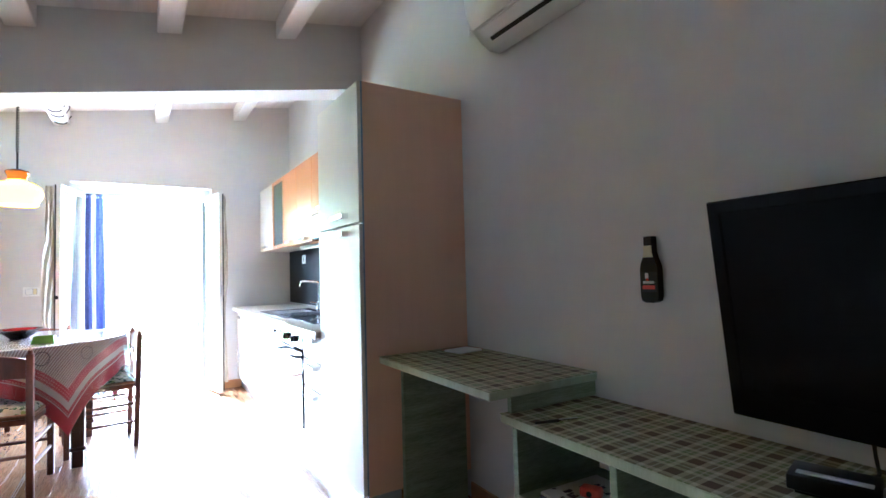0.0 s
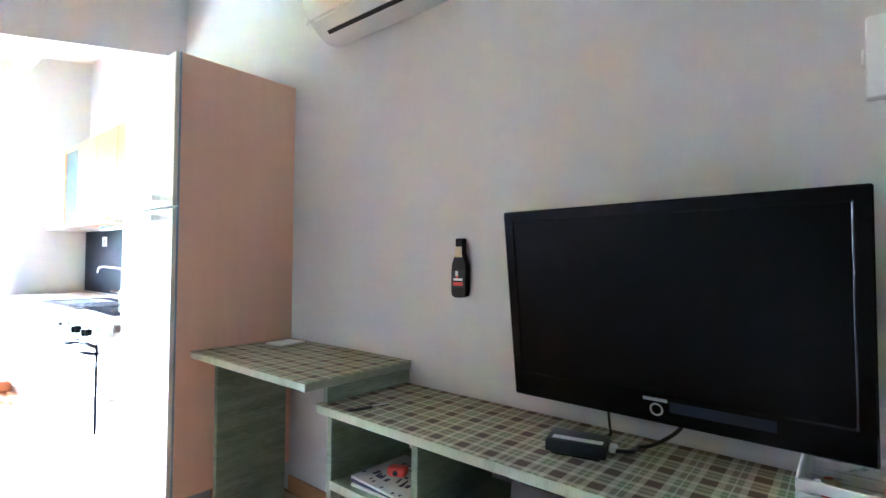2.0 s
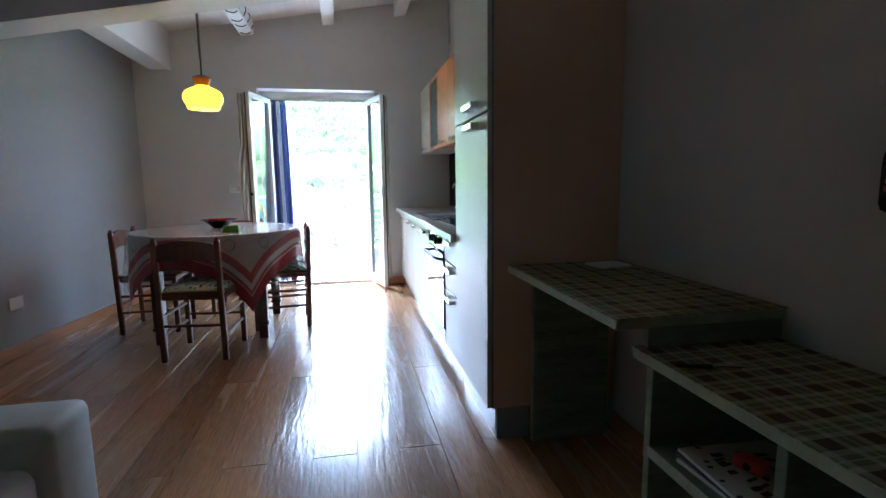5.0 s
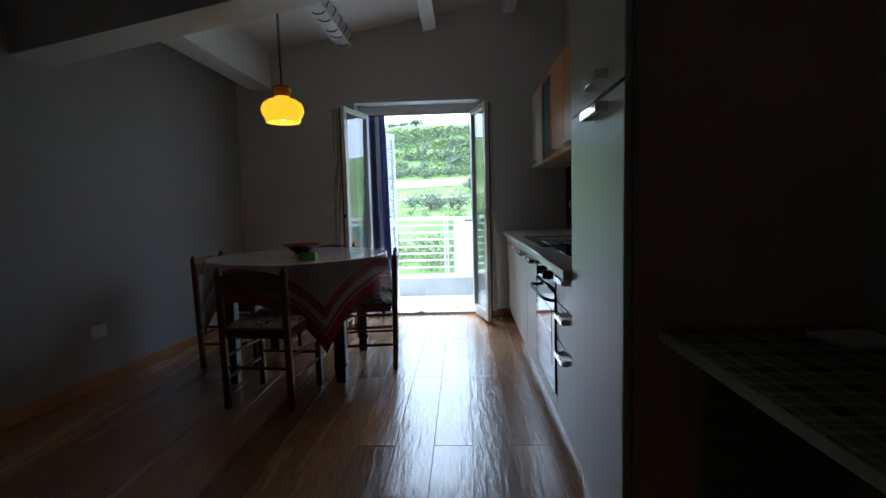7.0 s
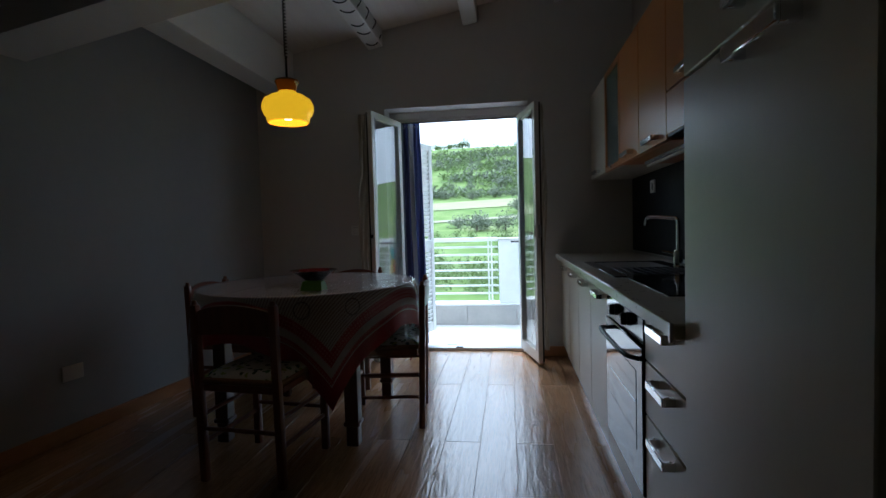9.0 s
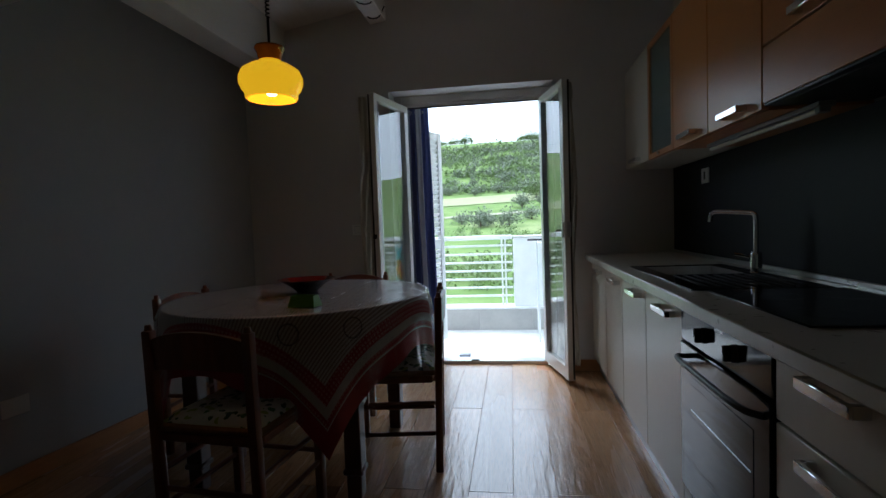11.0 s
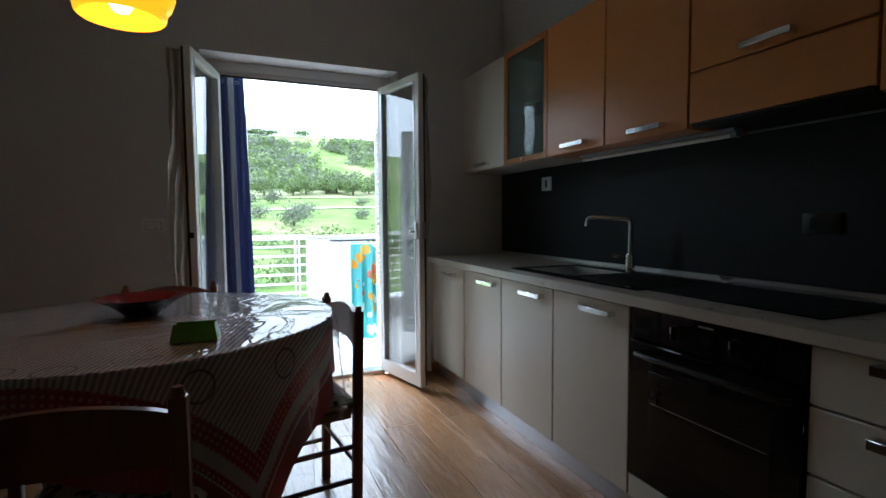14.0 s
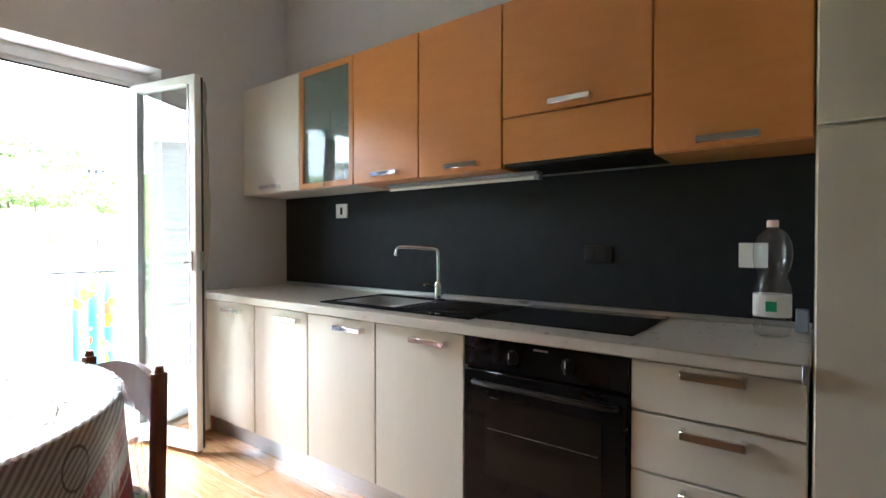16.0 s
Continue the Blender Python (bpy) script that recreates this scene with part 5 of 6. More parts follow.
# pendant lamp
LX, LY, LZ = -2.068, -1.6, 1.612
lp = thing("pendant_lamp", (LX, LY, LZ), "lit amber glass pendant lamp on a coiled black cord", "lamp")
outer = [(0.098, 0.0), (0.104, 0.004), (0.108, 0.022), (0.118, 0.03), (0.127, 0.05), (0.127, 0.068), (0.114, 0.09), (0.082, 0.106), (0.052, 0.114), (0.044, 0.122)]
outer = [(r, 1.28 * z) for r, z in outer]
sh = part("shade", lathe([(r, LZ + z) for r, z in outer] + [(r - 0.005, LZ + z) for r, z in reversed(outer)], 48, (LX, LY, 0)), M["amber"], lp, "glowing amber glass shade")
part("collar", lathe([(0.043, LZ + 0.1540), (0.046, LZ + 0.1640), (0.05, LZ + 0.1840), (0.06, LZ + 0.2040), (0.058, LZ + 0.2120), (0.0, LZ + 0.2100)], 40, (LX, LY, 0)), M["amberdark"], lp, "brown glass collar")
part("cap", lathe([(0.0, LZ + 0.2240), (0.03, LZ + 0.2220), (0.05, LZ + 0.2120), (0.0, LZ + 0.2115)], 24, (LX, LY, 0)), M["black"], lp)
part("bulb", lathe([(0, LZ + 0.012), (0.018, LZ + 0.016), (0.029, LZ + 0.034), (0.029, LZ + 0.048), (0.016, LZ + 0.075), (0.013, LZ + 0.1), (0, LZ + 0.1)], 20, (LX, LY, 0)), M["bulb"], lp)
part("pull_hook", tube([(LX + 0.048, LY - 0.02, LZ + 0.199), (LX + 0.064, LY - 0.025, LZ + 0.194), (LX + 0.062, LY - 0.025, LZ + 0.179)], 0.005, 8), M["plastic"], lp)
ceilz = KR(LX)
coil = []
turns, steps = 42, 8
for i in range(turns * steps + 1):
    t = i / (turns * steps)
    a = 2 * math.pi * turns * t
    coil.append((LX + 0.007 * math.cos(a), LY + 0.007 * math.sin(a), LZ + 0.33 + t * (ceilz - 0.03 - LZ - 0.33)))
part("cord", merged(rod((LX, LY, LZ + 0.215), (LX, LY, LZ + 0.335), 0.0055), tube(coil, 0.0035, 6, 0)), M["black"], lp, "coiled black cord")
part("ceiling_rose", lathe([(0.0, ceilz - 0.035), (0.03, ceilz - 0.035), (0.04, ceilz), (0, ceilz + 0.01)], 24, (LX, LY, 0)), M["plastic"], lp)
# cable wound round the third rafter
RX, RZ = -2.02, KR(-2.02)
wnd = []
for i in range(9 * 24 + 1):
    t = i / (9 * 24)
    a = 2 * math.pi * 9 * t
    sq = 0.075 + 0.012 * math.sin(3 * a)
    wnd.append((RX + sq * math.cos(a), -1.8 + 1.7 * t + 0.03 * math.sin(a * 0.5), RZ - 0.06 + 0.088 * math.sin(a)))
solo("wound_cable", tube(wnd, 0.0045, 6, 0), M["black"], "black cable wound loosely round the white rafter", "cable", at=(RX, -0.95, RZ - 0.15))

# switch by the door
sw = thing("light_switch", (-2.22, 0, 1.02), "white wall light switch beside the balcony door", "switch")
part("plate", boxbm(-2.28, -2.165, -0.009, -0.0005, 1.015, 1.095, 0.003, 2), M["plastic"], sw)
part("frame_line", boxbm(-2.262, -2.183, -0.0105, -0.0088, 1.03, 1.08, 0.001), M["plinthgrey"], sw, "grey inner frame")
part("blank_cover", boxbm(-2.26, -2.212, -0.0125, -0.0103, 1.032, 1.078, 0.001), M["plastic"], sw)
part("rocker", boxbm(-2.209, -2.186, -0.0135, -0.0103, 1.032, 1.078, 0.002), M["label"], sw, "yellowed rocker")


# ---- balcony door ----
FY = 0.17
fx0, fx1, ftop = -1.905, -0.862, 1.985
dj = thing("balcony_door", (-1.39, FY, 0), "white double glazed balcony door standing open", "door")
part("frame", merged(boxbm(DX0, fx0, FY, FY + 0.07, 0, DTOP, 0.003), boxbm(fx1, DX1, FY, FY + 0.07, 0, DTOP, 0.003), boxbm(fx0, fx1, FY, FY + 0.07, ftop, DTOP, 0.003),
                     boxbm(fx0, fx1, FY + 0.01, FY + 0.05, ftop - 0.022, ftop, 0.002)), M["pvc"], dj, "white door frame")
part("seal", merged(boxbm(fx0, fx1, FY + 0.004, FY + 0.012, ftop - 0.034, ftop - 0.024), boxbm(fx0 + 0.001, fx0 + 0.009, FY + 0.005, FY + 0.06, 0.03, ftop - 0.03), boxbm(fx1 - 0.009, fx1 - 0.001, FY + 0.005, FY + 0.06, 0.03, ftop - 0.03)), M["seal"], dj)
part("threshold", boxbm(fx0, fx1, FY - 0.01, FY + 0.1, -0.012, 0.022, 0.003), M["alu"], dj, "grey metal threshold")
part("threshold_catch", boxbm(-1.44, -1.38, FY - 0.004, FY + 0.012, 0.0225, 0.03), M["black"], dj)


def leaf(hx, hy, ox, oy, side):
    d = Vector((ox - hx, oy - hy, 0))
    L = d.length
    m = Matrix.Translation((hx, hy, 0)) @ Matrix.Rotation(math.atan2(d.y, d.x), 4, "Z")
    s, t = 0.046, 0.023
    z0, z1 = 0.025, 1.965
    fr = part("leaf", moved(holed(0, L, z0, z1, s, L - s, z0 + 0.085, z1 - s, -t, t, "xz", 0.004), m), M["pvc"], dj, "white glazed door leaf")
    pane = part("pane", moved(boxbm(s - 0.005, L - s + 0.005, -0.004, 0.004, z0 + 0.08, z1 - s + 0.005), m), M["glass"], fr, "clear glass pane")
    pane.visible_shadow = False
    part("bead", moved(merged(boxbm(s, s + 0.012, -t - 0.002, t + 0.002, z0 + 0.085, z1 - s, 0.002), boxbm(L - s - 0.012, L - s, -t - 0.002, t + 0.002, z0 + 0.085, z1 - s, 0.002)), m), M["alu"], fr)
    part("edge_seal", moved(boxbm(L, L + 0.006, side * 0.016 - 0.006, side * 0.016 + 0.006, z0 + 0.01, z1 - 0.01, 0.002), m), M["seal"], fr, "dark rubber edge")
    for z in (0.3, 1.0, 1.7):
        part("hinge", moved(rod((-0.004, side * (t + 0.004), z - 0.04), (-0.004, side * (t + 0.004), z + 0.04), 0.008), m), M["pvc"], fr)
    if side > 0:
        part("lock", moved(boxbm(L + 0.011, L + 0.016, -0.012, 0.012, 0.96, 1.06, 0.002), m), M["steel"], fr)
        part("lever", moved(merged(boxbm(L - 0.045, L - 0.02, -t - 0.01, -t, 0.96, 1.06, 0.003), boxbm(L - 0.04, L - 0.025, -t - 0.05, -t - 0.012, 0.995, 1.01, 0.003)), m), M["steel"], fr)
    else:
        part("espagnolette", moved(boxbm(L + 0.011, L + 0.02, -0.014, 0.014, 0.99, 1.02, 0.002), m), M["black"], fr)


leaf(-0.868, 0.172, -0.748, -0.315, 1)
leaf(-1.884, 0.172, -2.012, -0.315, -1)


# curtain gathered at the left of the opening
def cur(u, v):
    w = 0.225 + 0.035 * (1 - v)
    x = -1.955 + u * w
    a = u * 2 * math.pi * 4.5
    return (x + 0.006 * math.sin(a * 2 + 3 * v), 0.285 + (0.026 + 0.012 * (1 - v)) * math.sin(a + 0.6 * math.sin(5 * v)), 0.03 + v * 1.958)


ct = thing("door_curtain", (-1.82, 0.28, 0.02), "navy blue curtain with white stripes gathered aside", "curtain")
part("fabric", sheet(90, 30, cur), M["curtain"], ct)
part("rod", rod((-1.93, 0.285, 1.993), (-0.86, 0.285, 1.993), 0.006), M["steel"], ct)
for i in range(5):
    x = -1.905 + i * 0.045
    part("eyelet", moved(lathe([(0.009, -0.002), (0.012, 0), (0.009, 0.002)], 14), Matrix.Translation((x, 0.25, 1.94)) @ Matrix.Rotation(radians(90), 4, "X")), M["steel"], ct)
# narrow sheer strips tied behind the open leaves


def drape(cx, cy, w):
    def f(u, v):
        return (cx + w * (u - 0.5) + 0.012 * math.sin(9 * v + 2 * u) + 0.01 * noise.noise(Vector((u * 2, v * 14, 3))), cy + 0.016 * math.sin(u * 14 + 5 * math.sin(4 * v)) + 0.01 * math.sin(6 * v), 0.12 + 1.82 * v)
    return sheet(14, 50, f)


for cx, cy, w in ((-2.068, -0.3, 0.075), (-0.712, -0.29, 0.03)):
    dp = thing("leaf_drape", (cx, cy, 0.12), "narrow cream sheer drape tied behind the open leaf", "drape", "sheer drapes")
    part("fabric", drape(cx, cy, w), M["cream_cloth"], dp)
    part("rod", rod((cx - 0.03, cy, 1.945), (cx + 0.06 * (1 if cx < -1 else -1), cy + 0.02, 1.945), 0.004), M["steel"], dp)


# louvred shutters, folded outwards
def shutter(x, y0, y1, turn, label):
    m = Matrix.Translation((x, y0, 0)) @ Matrix.Rotation(radians(turn), 4, "Z")
    L, z0, z1 = y1 - y0, 0.05, 1.86
    s = thing("louvred_shutter", (x, y0, z0), label, "shutter", "door shutters")
    part("frame", moved(merged(boxbm(-0.018, 0.018, 0, 0.055, z0, z1, 0.003), boxbm(-0.018, 0.018, L - 0.055, L, z0, z1, 0.003), boxbm(-0.018, 0.018, 0.055, L - 0.055, z0, z0 + 0.09, 0.003),
                               boxbm(-0.018, 0.018, 0.055, L - 0.055, z1 - 0.06, z1, 0.003), boxbm(-0.018, 0.018, 0.055, L - 0.055, 0.86, 0.94, 0.003)), m), M["railwhite"], s)
    me = None
    n = 42
    for i in range(n):
        z = z0 + 0.115 + i * (z1 - z0 - 0.19) / (n - 1)
        if 0.84 < z < 0.96:
            continue
        if me is None:
            bm = moved(boxbm(-0.02, 0.02, 0.056, L - 0.056, -0.004, 0.004, 0.001), Matrix.Rotation(radians(-52), 4, "Y"))
            me = put_mesh("slat", bm, M["railwhite"])
        ob = new("slat", me)
        ob.parent = s
        ob.matrix_basis = Matrix.Translation(-Vector((x, y0, z0))) @ m @ Matrix.Translation((0, 0, z))


shutter(-1.915, 0.34, 0.83, -24, "white louvred shutter folded out beside the curtain")
shutter(-0.785, 0.33, 0.82, -8, "white louvred shutter folded out beyond the glass")

# ---- balcony ----
FLZ = -0.165
structure("balcony_floor", boxbm(-7, 5, DEEP, 2.35, -0.37, FLZ), M["concrete"], "pale concrete balcony floor", "floor")
kb = structure("balcony_kerb", boxbm(-7, 5, 2.09, 2.32, FLZ, 0.075), M["concrete"], "low balcony kerb faced with grey tiles", "kerb")
part("capping", boxbm(-7, 5, 2.078, 2.33, 0.0755, 0.1, 0.004), M["railwhite"], kb, "white capping")
tile = put_mesh("tile", boxbm(-0.298, 0.298, -0.005, 0.005, -0.118, 0.118, 0.002), M["kerbstone"])
for i in range(20):
    tl = new("tile", tile)
    tl.location = (-6.6 + 0.6 * i, 2.0845, -0.045)
    tl.parent = kb
pl = solo("balcony_pillar", boxbm(-1.1, -0.48, 2.1, 2.33, 0.1005, 0.885, 0.006), M["railwhite"], "white rendered balcony pillar", "pillar")
part("coping", boxbm(-1.11, -0.47, 2.09, 2.34, 0.8855, 0.907, 0.004), M["concrete"], pl)


def railing(x0, x1, posts, label):
    r = thing("balcony_railing", ((x0 + x1) / 2, 2.2, 0.1), label, "railing", "balcony railings")
    part("top_rail", boxbm(x0, x1, 2.17, 2.23, 0.87, 0.92, 0.006), M["railwhite"], r)
    for i in range(7):
        z = 0.215 + i * 0.0975
        part("bar", boxbm(x0, x1, 2.193, 2.207, z - 0.012, z + 0.012, 0.004), M["railwhite"], r)
    for x in posts:
        part("post", boxbm(x - 0.009, x + 0.009, 2.18, 2.192, 0.1005, 0.885, 0.002), M["railwhite"], r)


railing(-7, -1.111, (-1.19, -1.23, -2.4, -2.435, -3.6, -4.8, -6.0), "white metal balcony railing with horizontal bars")
railing(-0.469, 5, (-0.42, 0.7, 1.9, 3.1, 4.3), "white metal balcony railing beyond the pillar")

# wooden eave over the balcony
ev = thing("roof_eave", (-1.0, 0.6, 2.4), "brown boarded wooden roof eave above the balcony door", "eave", kind="structure")
ES = Matrix.Translation((0, DEEP + 0.001, 2.54)) @ Matrix.Rotation(math.atan(-0.16), 4, "X")
for i in range(5):
    part("board", moved(boxbm(-7, 5, 0.13 * i, 0.13 * i + 0.126, 0, 0.022, 0.003), ES), M["base"], ev)
for i in range(34):
    x = -6.6 + 0.34 * i
    part("rafter_tail", moved(boxbm(x - 0.035, x + 0.035, 0, 0.62, -0.09, -0.001, 0.004), ES), M["base"], ev)

# drying rack with towel
RKX, RKY = 0.08, 0.44
rk = thing("drying_rack", (-0.62 + RKX, 1.22 + RKY, FLZ), "dark metal clothes drying rack on the balcony", "drying rack")
SH = Matrix.Translation((RKX, RKY, 0))
part("shelf", moved(boxbm(-1.03, -0.3, 1.15, 1.32, 0.868, 0.884, 0.003), SH), M["black"], rk)
for x in (-0.93, -0.33):
    part("leg", moved(rod((x, 1.05, FLZ), (x, 1.3, 0.868), 0.009), SH), M["railwhite"], rk)
    part("leg", moved(rod((x, 1.42, FLZ), (x, 1.17, 0.868), 0.009), SH), M["railwhite"], rk)
    part("arm", moved(rod((x, 0.98, 0.85), (x, 1.2, 0.86), 0.006, seg=8), SH), M["railwhite"], rk)
for y in (1.0, 1.06, 1.12):
    part("wire", moved(rod((-0.93, y, 0.85), (-0.33, y, 0.85), 0.004, seg=6), SH), M["railwhite"], rk)


def tow(u, v):
    s = (v - 0.55) * 1.7
    fold = 0.03 * math.sin(u * 19 + 0.6 * math.sin(v * 4)) + 0.01 * math.sin(u * 37)
    y = 1.06 + (0.02 if s > 0 else -0.02) * min(1, abs(s) * 9) + fold * min(1, abs(s) * 3)
    return (-0.875 + 0.3 * u + RKX, y + RKY, 0.858 - abs(s) * (1.0 if s < 0 else 0.9) + 0.004)


solo("beach_towel", sheet(60, 40, tow), M["towel"], "bright turquoise and orange beach towel hung to dry", "towel")
solo("door_stop", boxbm(-1.62, -1.52, 0.92, 1.0, FLZ + 0.001, FLZ + 0.03, 0.006), M["plinthgrey"], "small dark block on the balcony floor", "door stop")


# ---- the valley and hill beyond ----
KNOTS = [(-400, -3.6), (30, -3.6), (48, -3.2), (70, -1.9), (100, 0.2), (130, 4.4), (165, 10.5), (205, 22), (260, 38), (310, 49), (350, 52), (450, 44), (700, 30), (4000, 20)]


def ground_z(x, y):
    for (a, za), (b, zb) in zip(KNOTS, KNOTS[1:]):
        if y <= b:
            t = (y - a) / (b - a)
            z = za + (zb - za) * (t * t * (3 - 2 * t) * 0.4 + t * 0.6)
            break
    far = max(0, min(1, (y - 60) / 200))
    return z + far * (3.0 * math.sin(x * 0.013 + 0.6) + 3.5 * noise.noise(Vector((x * 0.012, y * 0.012, 0))) - 0.02 * x)


ys = [-300, -60, 0, 15, 25, 32] + [40 + 5 * i for i in range(70)] + [400, 460, 560, 800, 1400, 2600]
xs = [-2600, -1400, -800, -500] + [-340 + 10 * i for i in range(69)] + [500, 800, 1400, 2600]
gv = [(x, y, ground_z(x, y)) for y in ys for x in xs]
gf = [(j * len(xs) + i, j * len(xs) + i + 1, (j + 1) * len(xs) + i + 1, (j + 1) * len(xs) + i) for j in range(len(ys) - 1) for i in range(len(xs) - 1)]
gm = bpy.data.meshes.new("ground")
gm.from_pydata(gv, [], gf)
gm.shade_smooth()


def meadow_mat():
    """Meadow with mown stripes, dry patches and rough tufts."""
    m, n, li, b = node_mat("hillside_meadow")
    co = n.new("ShaderNodeTexCoord")
    big, mid, fin = [n.new("ShaderNodeTexNoise") for _ in range(3)]
    for k, s, d in ((big, 0.018, 3), (mid, 0.16, 5), (fin, 2.2, 4)):
        k.inputs["Scale"].default_value, k.inputs["Detail"].default_value = s, d
        li.new(co.outputs["Object"], k.inputs[0])

    def ramp(v, lo, hi):
        r = n.new("ShaderNodeMapRange")
        r.inputs[1].default_value, r.inputs[2].default_value = lo, hi
        li.new(v, r.inputs[0])
        return r.outputs[0]
    col = mix_col(n, li, ramp(mid.outputs[0], 0.35, 0.65), (0.09, 0.145, 0.04), (0.165, 0.22, 0.078))
    col = mix_col(n, li, ramp(big.outputs[0], 0.54, 0.6), col, (0.23, 0.25, 0.12))
    col = mix_col(n, li, math_node(n, li, "MULTIPLY", ramp(fin.outputs[0], 0.4, 0.6), 0.45), col, (0.08, 0.14, 0.03))
    li.new(col, b.inputs["Base Color"])
    b.inputs["Roughness"].default_value = 0.95
    b.inputs["Specular IOR Level"].default_value = 0.1
    return m


gm.materials.append(meadow_mat())
tagged(new("ground", gm), "green meadow valley rising to a hill", "ground", kind="structure")


def strip(name, x0, x1, y0, y1, material, label, cat, lift=0.06, n=40):
    def f(u, v):
        x = x0 + (x1 - x0) * u
        y = y0 + (y1 - y0) * v + 6 * math.sin(x * 0.03)
        return (x, y, ground_z(x, y) + lift)
    structure(name, sheet(n, 6, f), material, label, cat)


strip("dry_field", -110, 40, 134, 150, M["field"], "pale dry mown field across the slope", "field", 0.2)
strip("farm_track", -20, 120, 112, 114.5, surf("track_gravel", (0.2, 0.2, 0.13), (0.25, 0.25, 0.17), 0.5, 0.95), "pale gravel farm track on the slope", "track", 0.18)


def leaf_cloud(centres, per, size, seed, squash=0.8):
    """Many small leaf sprays scattered in clumps round the given centres: (x, y, z, radius)."""
    rs = np.random.RandomState(seed)
    verts, faces = [], []
    for cx, cy, cz, r in centres:
        blobs = rs.normal(0, 0.45, (6, 3)) * r * np.array((1, 1, 0.6))
        for _ in range(per):
            bo = blobs[rs.randint(6)]
            d = rs.normal(0, 1, 3)
            d /= np.linalg.norm(d) + 1e-6
            p = np.array((cx, cy, cz)) + bo + d * r * 0.55 * rs.uniform(0.6, 1.05) * np.array((1, 1, squash))
            a, b = rs.normal(0, 1, 3), rs.normal(0, 1, 3)
            a /= np.linalg.norm(a) + 1e-6
            b /= np.linalg.norm(b) + 1e-6
            s = size * r * rs.uniform(0.6, 1.3)
            k = len(verts)
            verts += [tuple(p - a * s), tuple(p + b * s * 0.7), tuple(p + a * s), tuple(p - b * s * 0.7)]
            faces.append((k, k + 1, k + 2, k + 3))
    me = bpy.data.meshes.new("leaves")
    me.from_pydata(verts, [], faces)
    return me


def tree_kind(name, label, r, h, crown, seed):
    rs = random.Random(seed)
    t = thing(name, (0, 0, 0), label, "tree", "trees on the slope")
    bm = rod((0, 0, -0.4), (0.1 * r, 0, h * 0.55), 0.09 * r, 0.05 * r, 9)
    for k in range(5):
        a = k * 1.26 + rs.random()
        p = Vector((0.1 * r, 0, h * (0.4 + 0.05 * k)))
        bm = merged(bm, rod(p, p + Vector((math.cos(a) * r * 0.55, math.sin(a) * r * 0.55, h * 0.28)), 0.035 * r, 0.012 * r, 6))
    part("trunk", bm, M["bark"], t)
    me = leaf_cloud([(0, 0, h * 0.68, r)] + [(math.cos(a) * r * 0.6, math.sin(a) * r * 0.6, h * 0.55, r * 0.7) for a in (0.5, 2.2, 3.9, 5.3)], 260, 0.1, seed)
    me.materials.append(crown)
    c = new("crown", me)
    c.parent = t
    return t


def on_ground(x, y):
    return pose(x, y, ground_z(x, y), 0, 0, (x * 37 + y * 11) % 360)


olive = tree_kind("olive_tree", "grey-green olive tree with a loose rounded crown", 2.1, 2.7, M["olive"], 4)
oak = tree_kind("oak_tree", "dark green broadleaf tree with a full crown", 3.8, 5.0, M["leaf"], 9)
rs = random.Random(11)
olive.matrix_basis = on_ground(-6.5, 96)
oak.matrix_basis = on_ground(28, 150)
spots = []
for i in range(95):
    row = i // 16
    x = -62 + (i % 16) * 9 + rs.uniform(-2.6, 2.6) + 4 * (row % 2)
    y = (92, 104, 122, 152, 166, 180)[row] + rs.uniform(-4, 4)
    if rs.random() < (0.55 if row < 3 else 0.88):
        spots.append((x, y))
for x, y in spots:
    o = copy_thing(olive, on_ground(x, y))
    k = rs.uniform(0.75, 1.25)
    o.scale = (k, k, k * rs.uniform(0.85, 1.1))
for x, y in ((14, 142), (18, 145), (24, 147), (32, 146), (38, 150), (-38, 158), (45, 143), (52, 150), (6, 140), (62, 148), (70, 152)):
    o = copy_thing(oak, on_ground(x, y))
    k = rs.uniform(0.7, 1.1)
    o.scale = (k, k, k)
for x, y in ((8, 318), (16, 320), (12, 316), (21, 319), (-62, 322), (-54, 323), (-46, 322), (-38, 321), (-30, 322), (-70, 300), (40, 322)):
    o = copy_thing(oak, on_ground(x, y))
    k = rs.uniform(1.0, 1.5)
    o.scale = (k, k, k * 0.8)

# woods on the hillside, scrub and hedge in the valley
cs = []
for _ in range(4300):
    x, y = rs.uniform(-95, 135), rs.uniform(156, 258)
    if noise.noise(Vector((x * 0.04, y * 0.014, 5))) > -0.16 - 0.3 * math.sin(y * 0.21 + x * 0.05):
        r = rs.uniform(1.0, 2.4) if rs.random() < 0.75 else rs.uniform(2.4, 3.8)
        cs.append((x, y, ground_z(x, y) + r * 0.6, r))
half = len(cs) // 2
for part_cs, mt, lab in ((cs[:half], "leaf", "bright green wooded hillside"), (cs[half:], "olive", "grey-green wooded hillside")):
    me = leaf_cloud(part_cs, 46, 0.2, len(part_cs))
    me.materials.append(M[mt])
    tagged(new("hillside_wood", me), lab, "woods", kind="stuff")
hs = []
for _ in range(1100):
    x, y = rs.uniform(-60, 60), rs.choice((rs.uniform(58, 64), rs.uniform(30, 50), rs.uniform(36, 84)))
    if noise.noise(Vector((x * 0.06, y * 0.05, 9))) > -0.2:
        r = rs.uniform(0.7, 1.7)
        hs.append((x, y, ground_z(x, y) + r * 0.5, r))
me = leaf_cloud(hs, 90, 0.13, 77)
me.materials.append(M["leaf"])
tagged(new("hedge", me), "tangled green hedge and scrub in the valley", "hedge", kind="stuff")

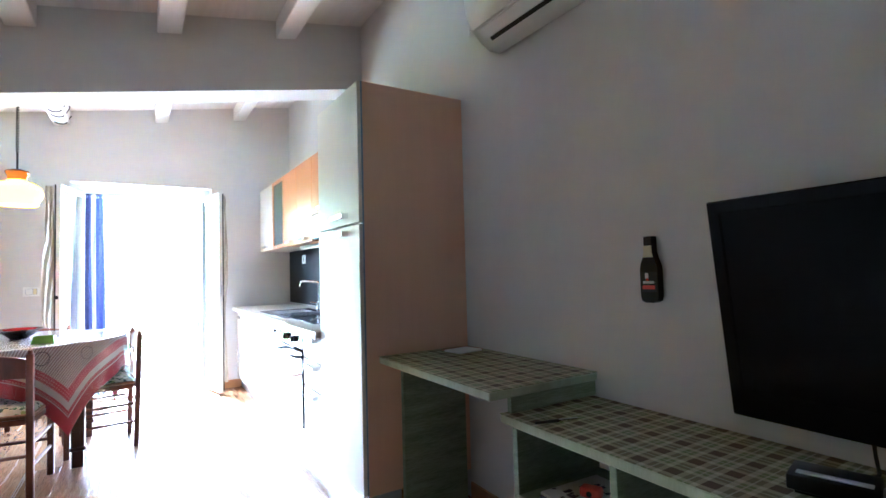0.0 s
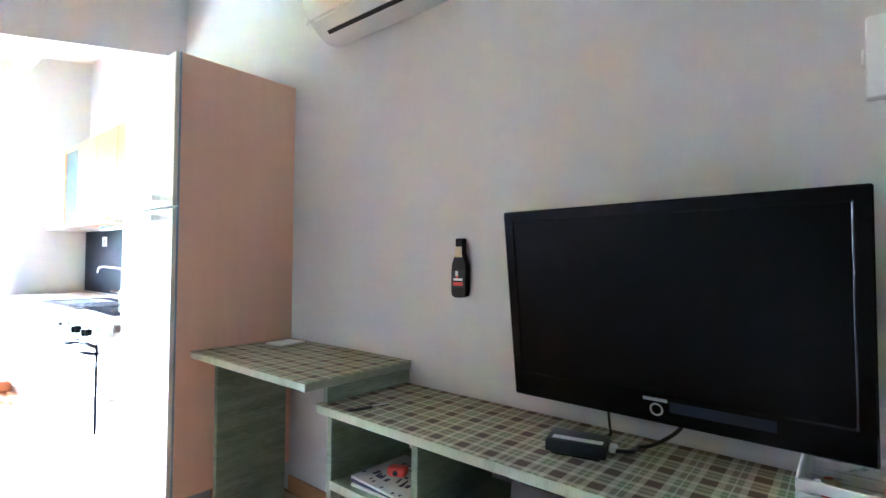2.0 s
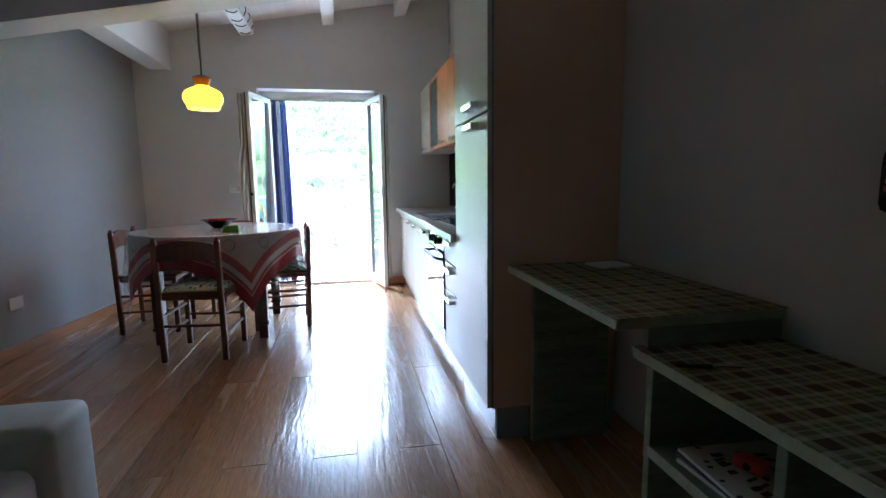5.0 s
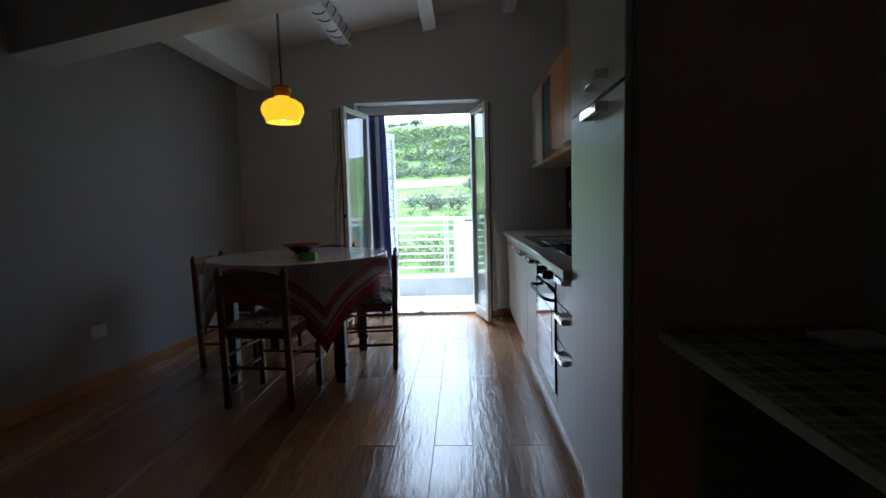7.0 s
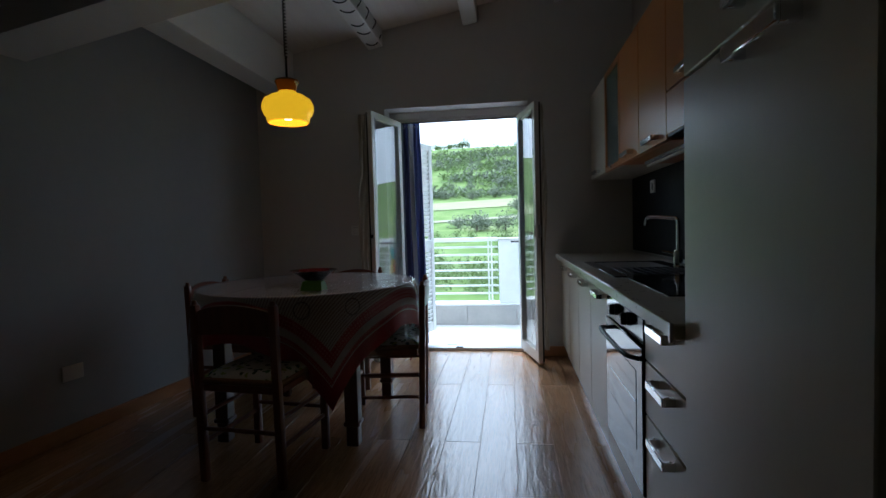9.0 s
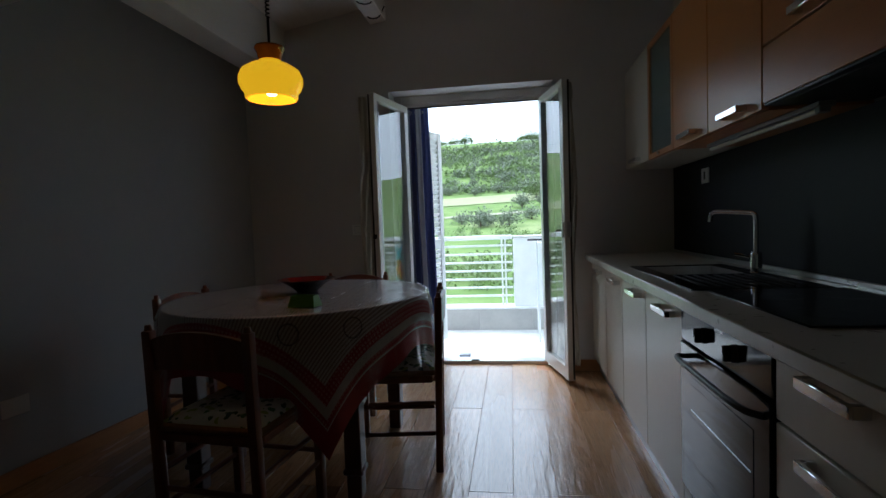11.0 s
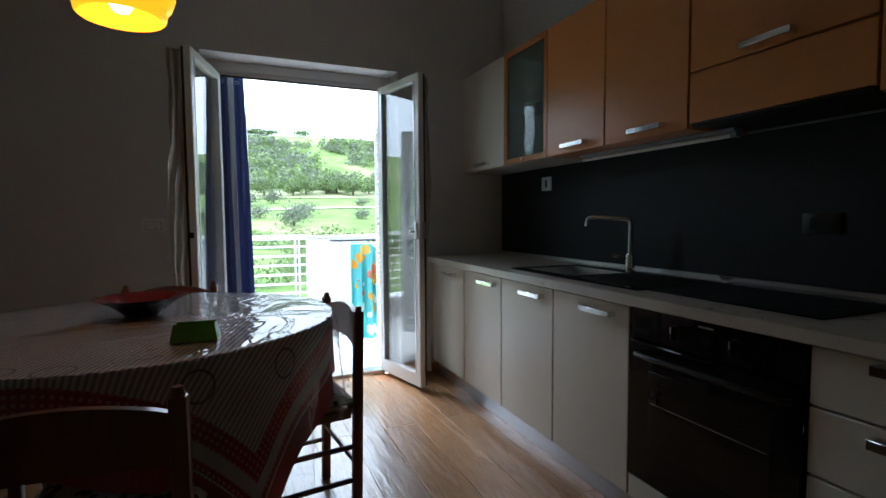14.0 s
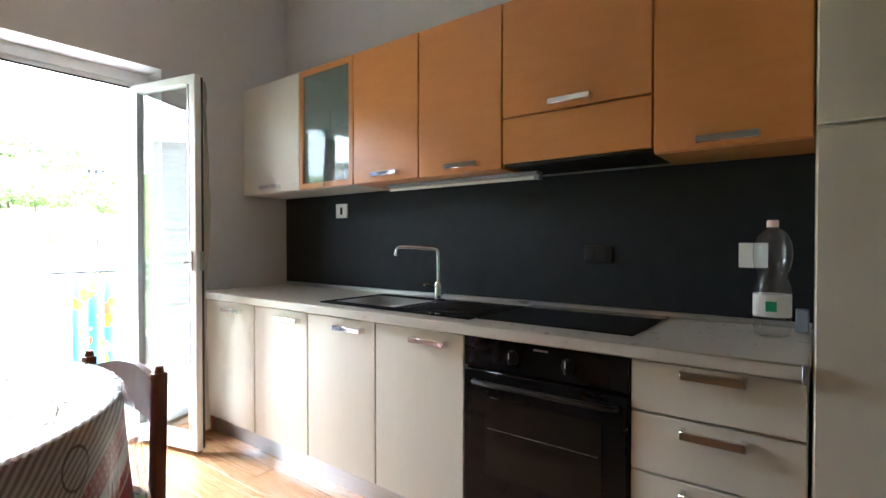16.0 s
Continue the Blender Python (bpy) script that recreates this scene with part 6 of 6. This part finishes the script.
# small house and gate on the slope
hx, hy = 62, 205
hz = ground_z(hx, hy)
ho = thing("farmhouse", (hx, hy, hz), "small pale farmhouse with a tiled roof far off", "house")
part("wall", boxbm(hx - 4, hx + 4, hy - 3, hy + 3, hz - 1, hz + 4), M["field"], ho)
rf = boxbm(hx - 4.6, hx + 4.6, hy - 3.6, hy + 3.6, hz + 4.01, hz + 5.6)
for v in rf.verts:
    if v.co.z > hz + 5:
        v.co.y = hy
part("roof", rf, M["base"], ho)
for x in (-2.2, 0, 2.2):
    part("window", boxbm(hx + x - 0.5, hx + x + 0.5, hy - 3.06, hy - 2.95, hz + 1.4, hz + 2.8), M["slate"], ho)


# ---- floor planks ----
PW, PL = 0.176, 1.78
fl = structure("floor", boxbm(LEFT, -0.001, REAR, 0.0, -0.0118, -0.006), M["base"], "glossy oak plank floor", "floor")
x_edge = -0.955
cols = range(-6, 18)
shapes = {}
for c in cols:
    x1 = x_edge - (c - 0) * PW + 0.0
    x0 = x1 - PW
    x0, x1 = max(x0, LEFT + 0.001), min(x1, -0.002)
    if x1 - x0 < 0.01:
        continue
    off = -0.745 if c % 2 == 0 else -1.63
    k = -4
    while True:
        y0 = off + k * PL
        y1 = y0 + PL
        k += 1
        if y1 < REAR:
            continue
        if y0 > 0:
            break
        y0, y1 = max(y0, REAR), min(y1, 0.165 if (x0 > fx0 and x1 < fx1) else -0.001)
        if y1 - y0 < 0.02 or x1 < west(y1):
            continue
        key = (round(x1 - x0, 4), round(y1 - y0, 4))
        if key not in shapes:
            shapes[key] = put_mesh("plank", boxbm(-key[0] / 2 + 0.0012, key[0] / 2 - 0.0012, -key[1] / 2 + 0.0012, key[1] / 2 - 0.0012, -0.006, 0, 0.0006), M["oak"], False)
        ob = new("plank", shapes[key])
        ob.location = ((x0 + x1) / 2, (y0 + y1) / 2, 0)
        ob.parent = fl
# reveal floor under the door
structure("reveal_floor", boxbm(DX0, DX1, 0.0, FY - 0.011, -0.03, -0.007), M["base"], "wooden strip under the balcony door", "floor")
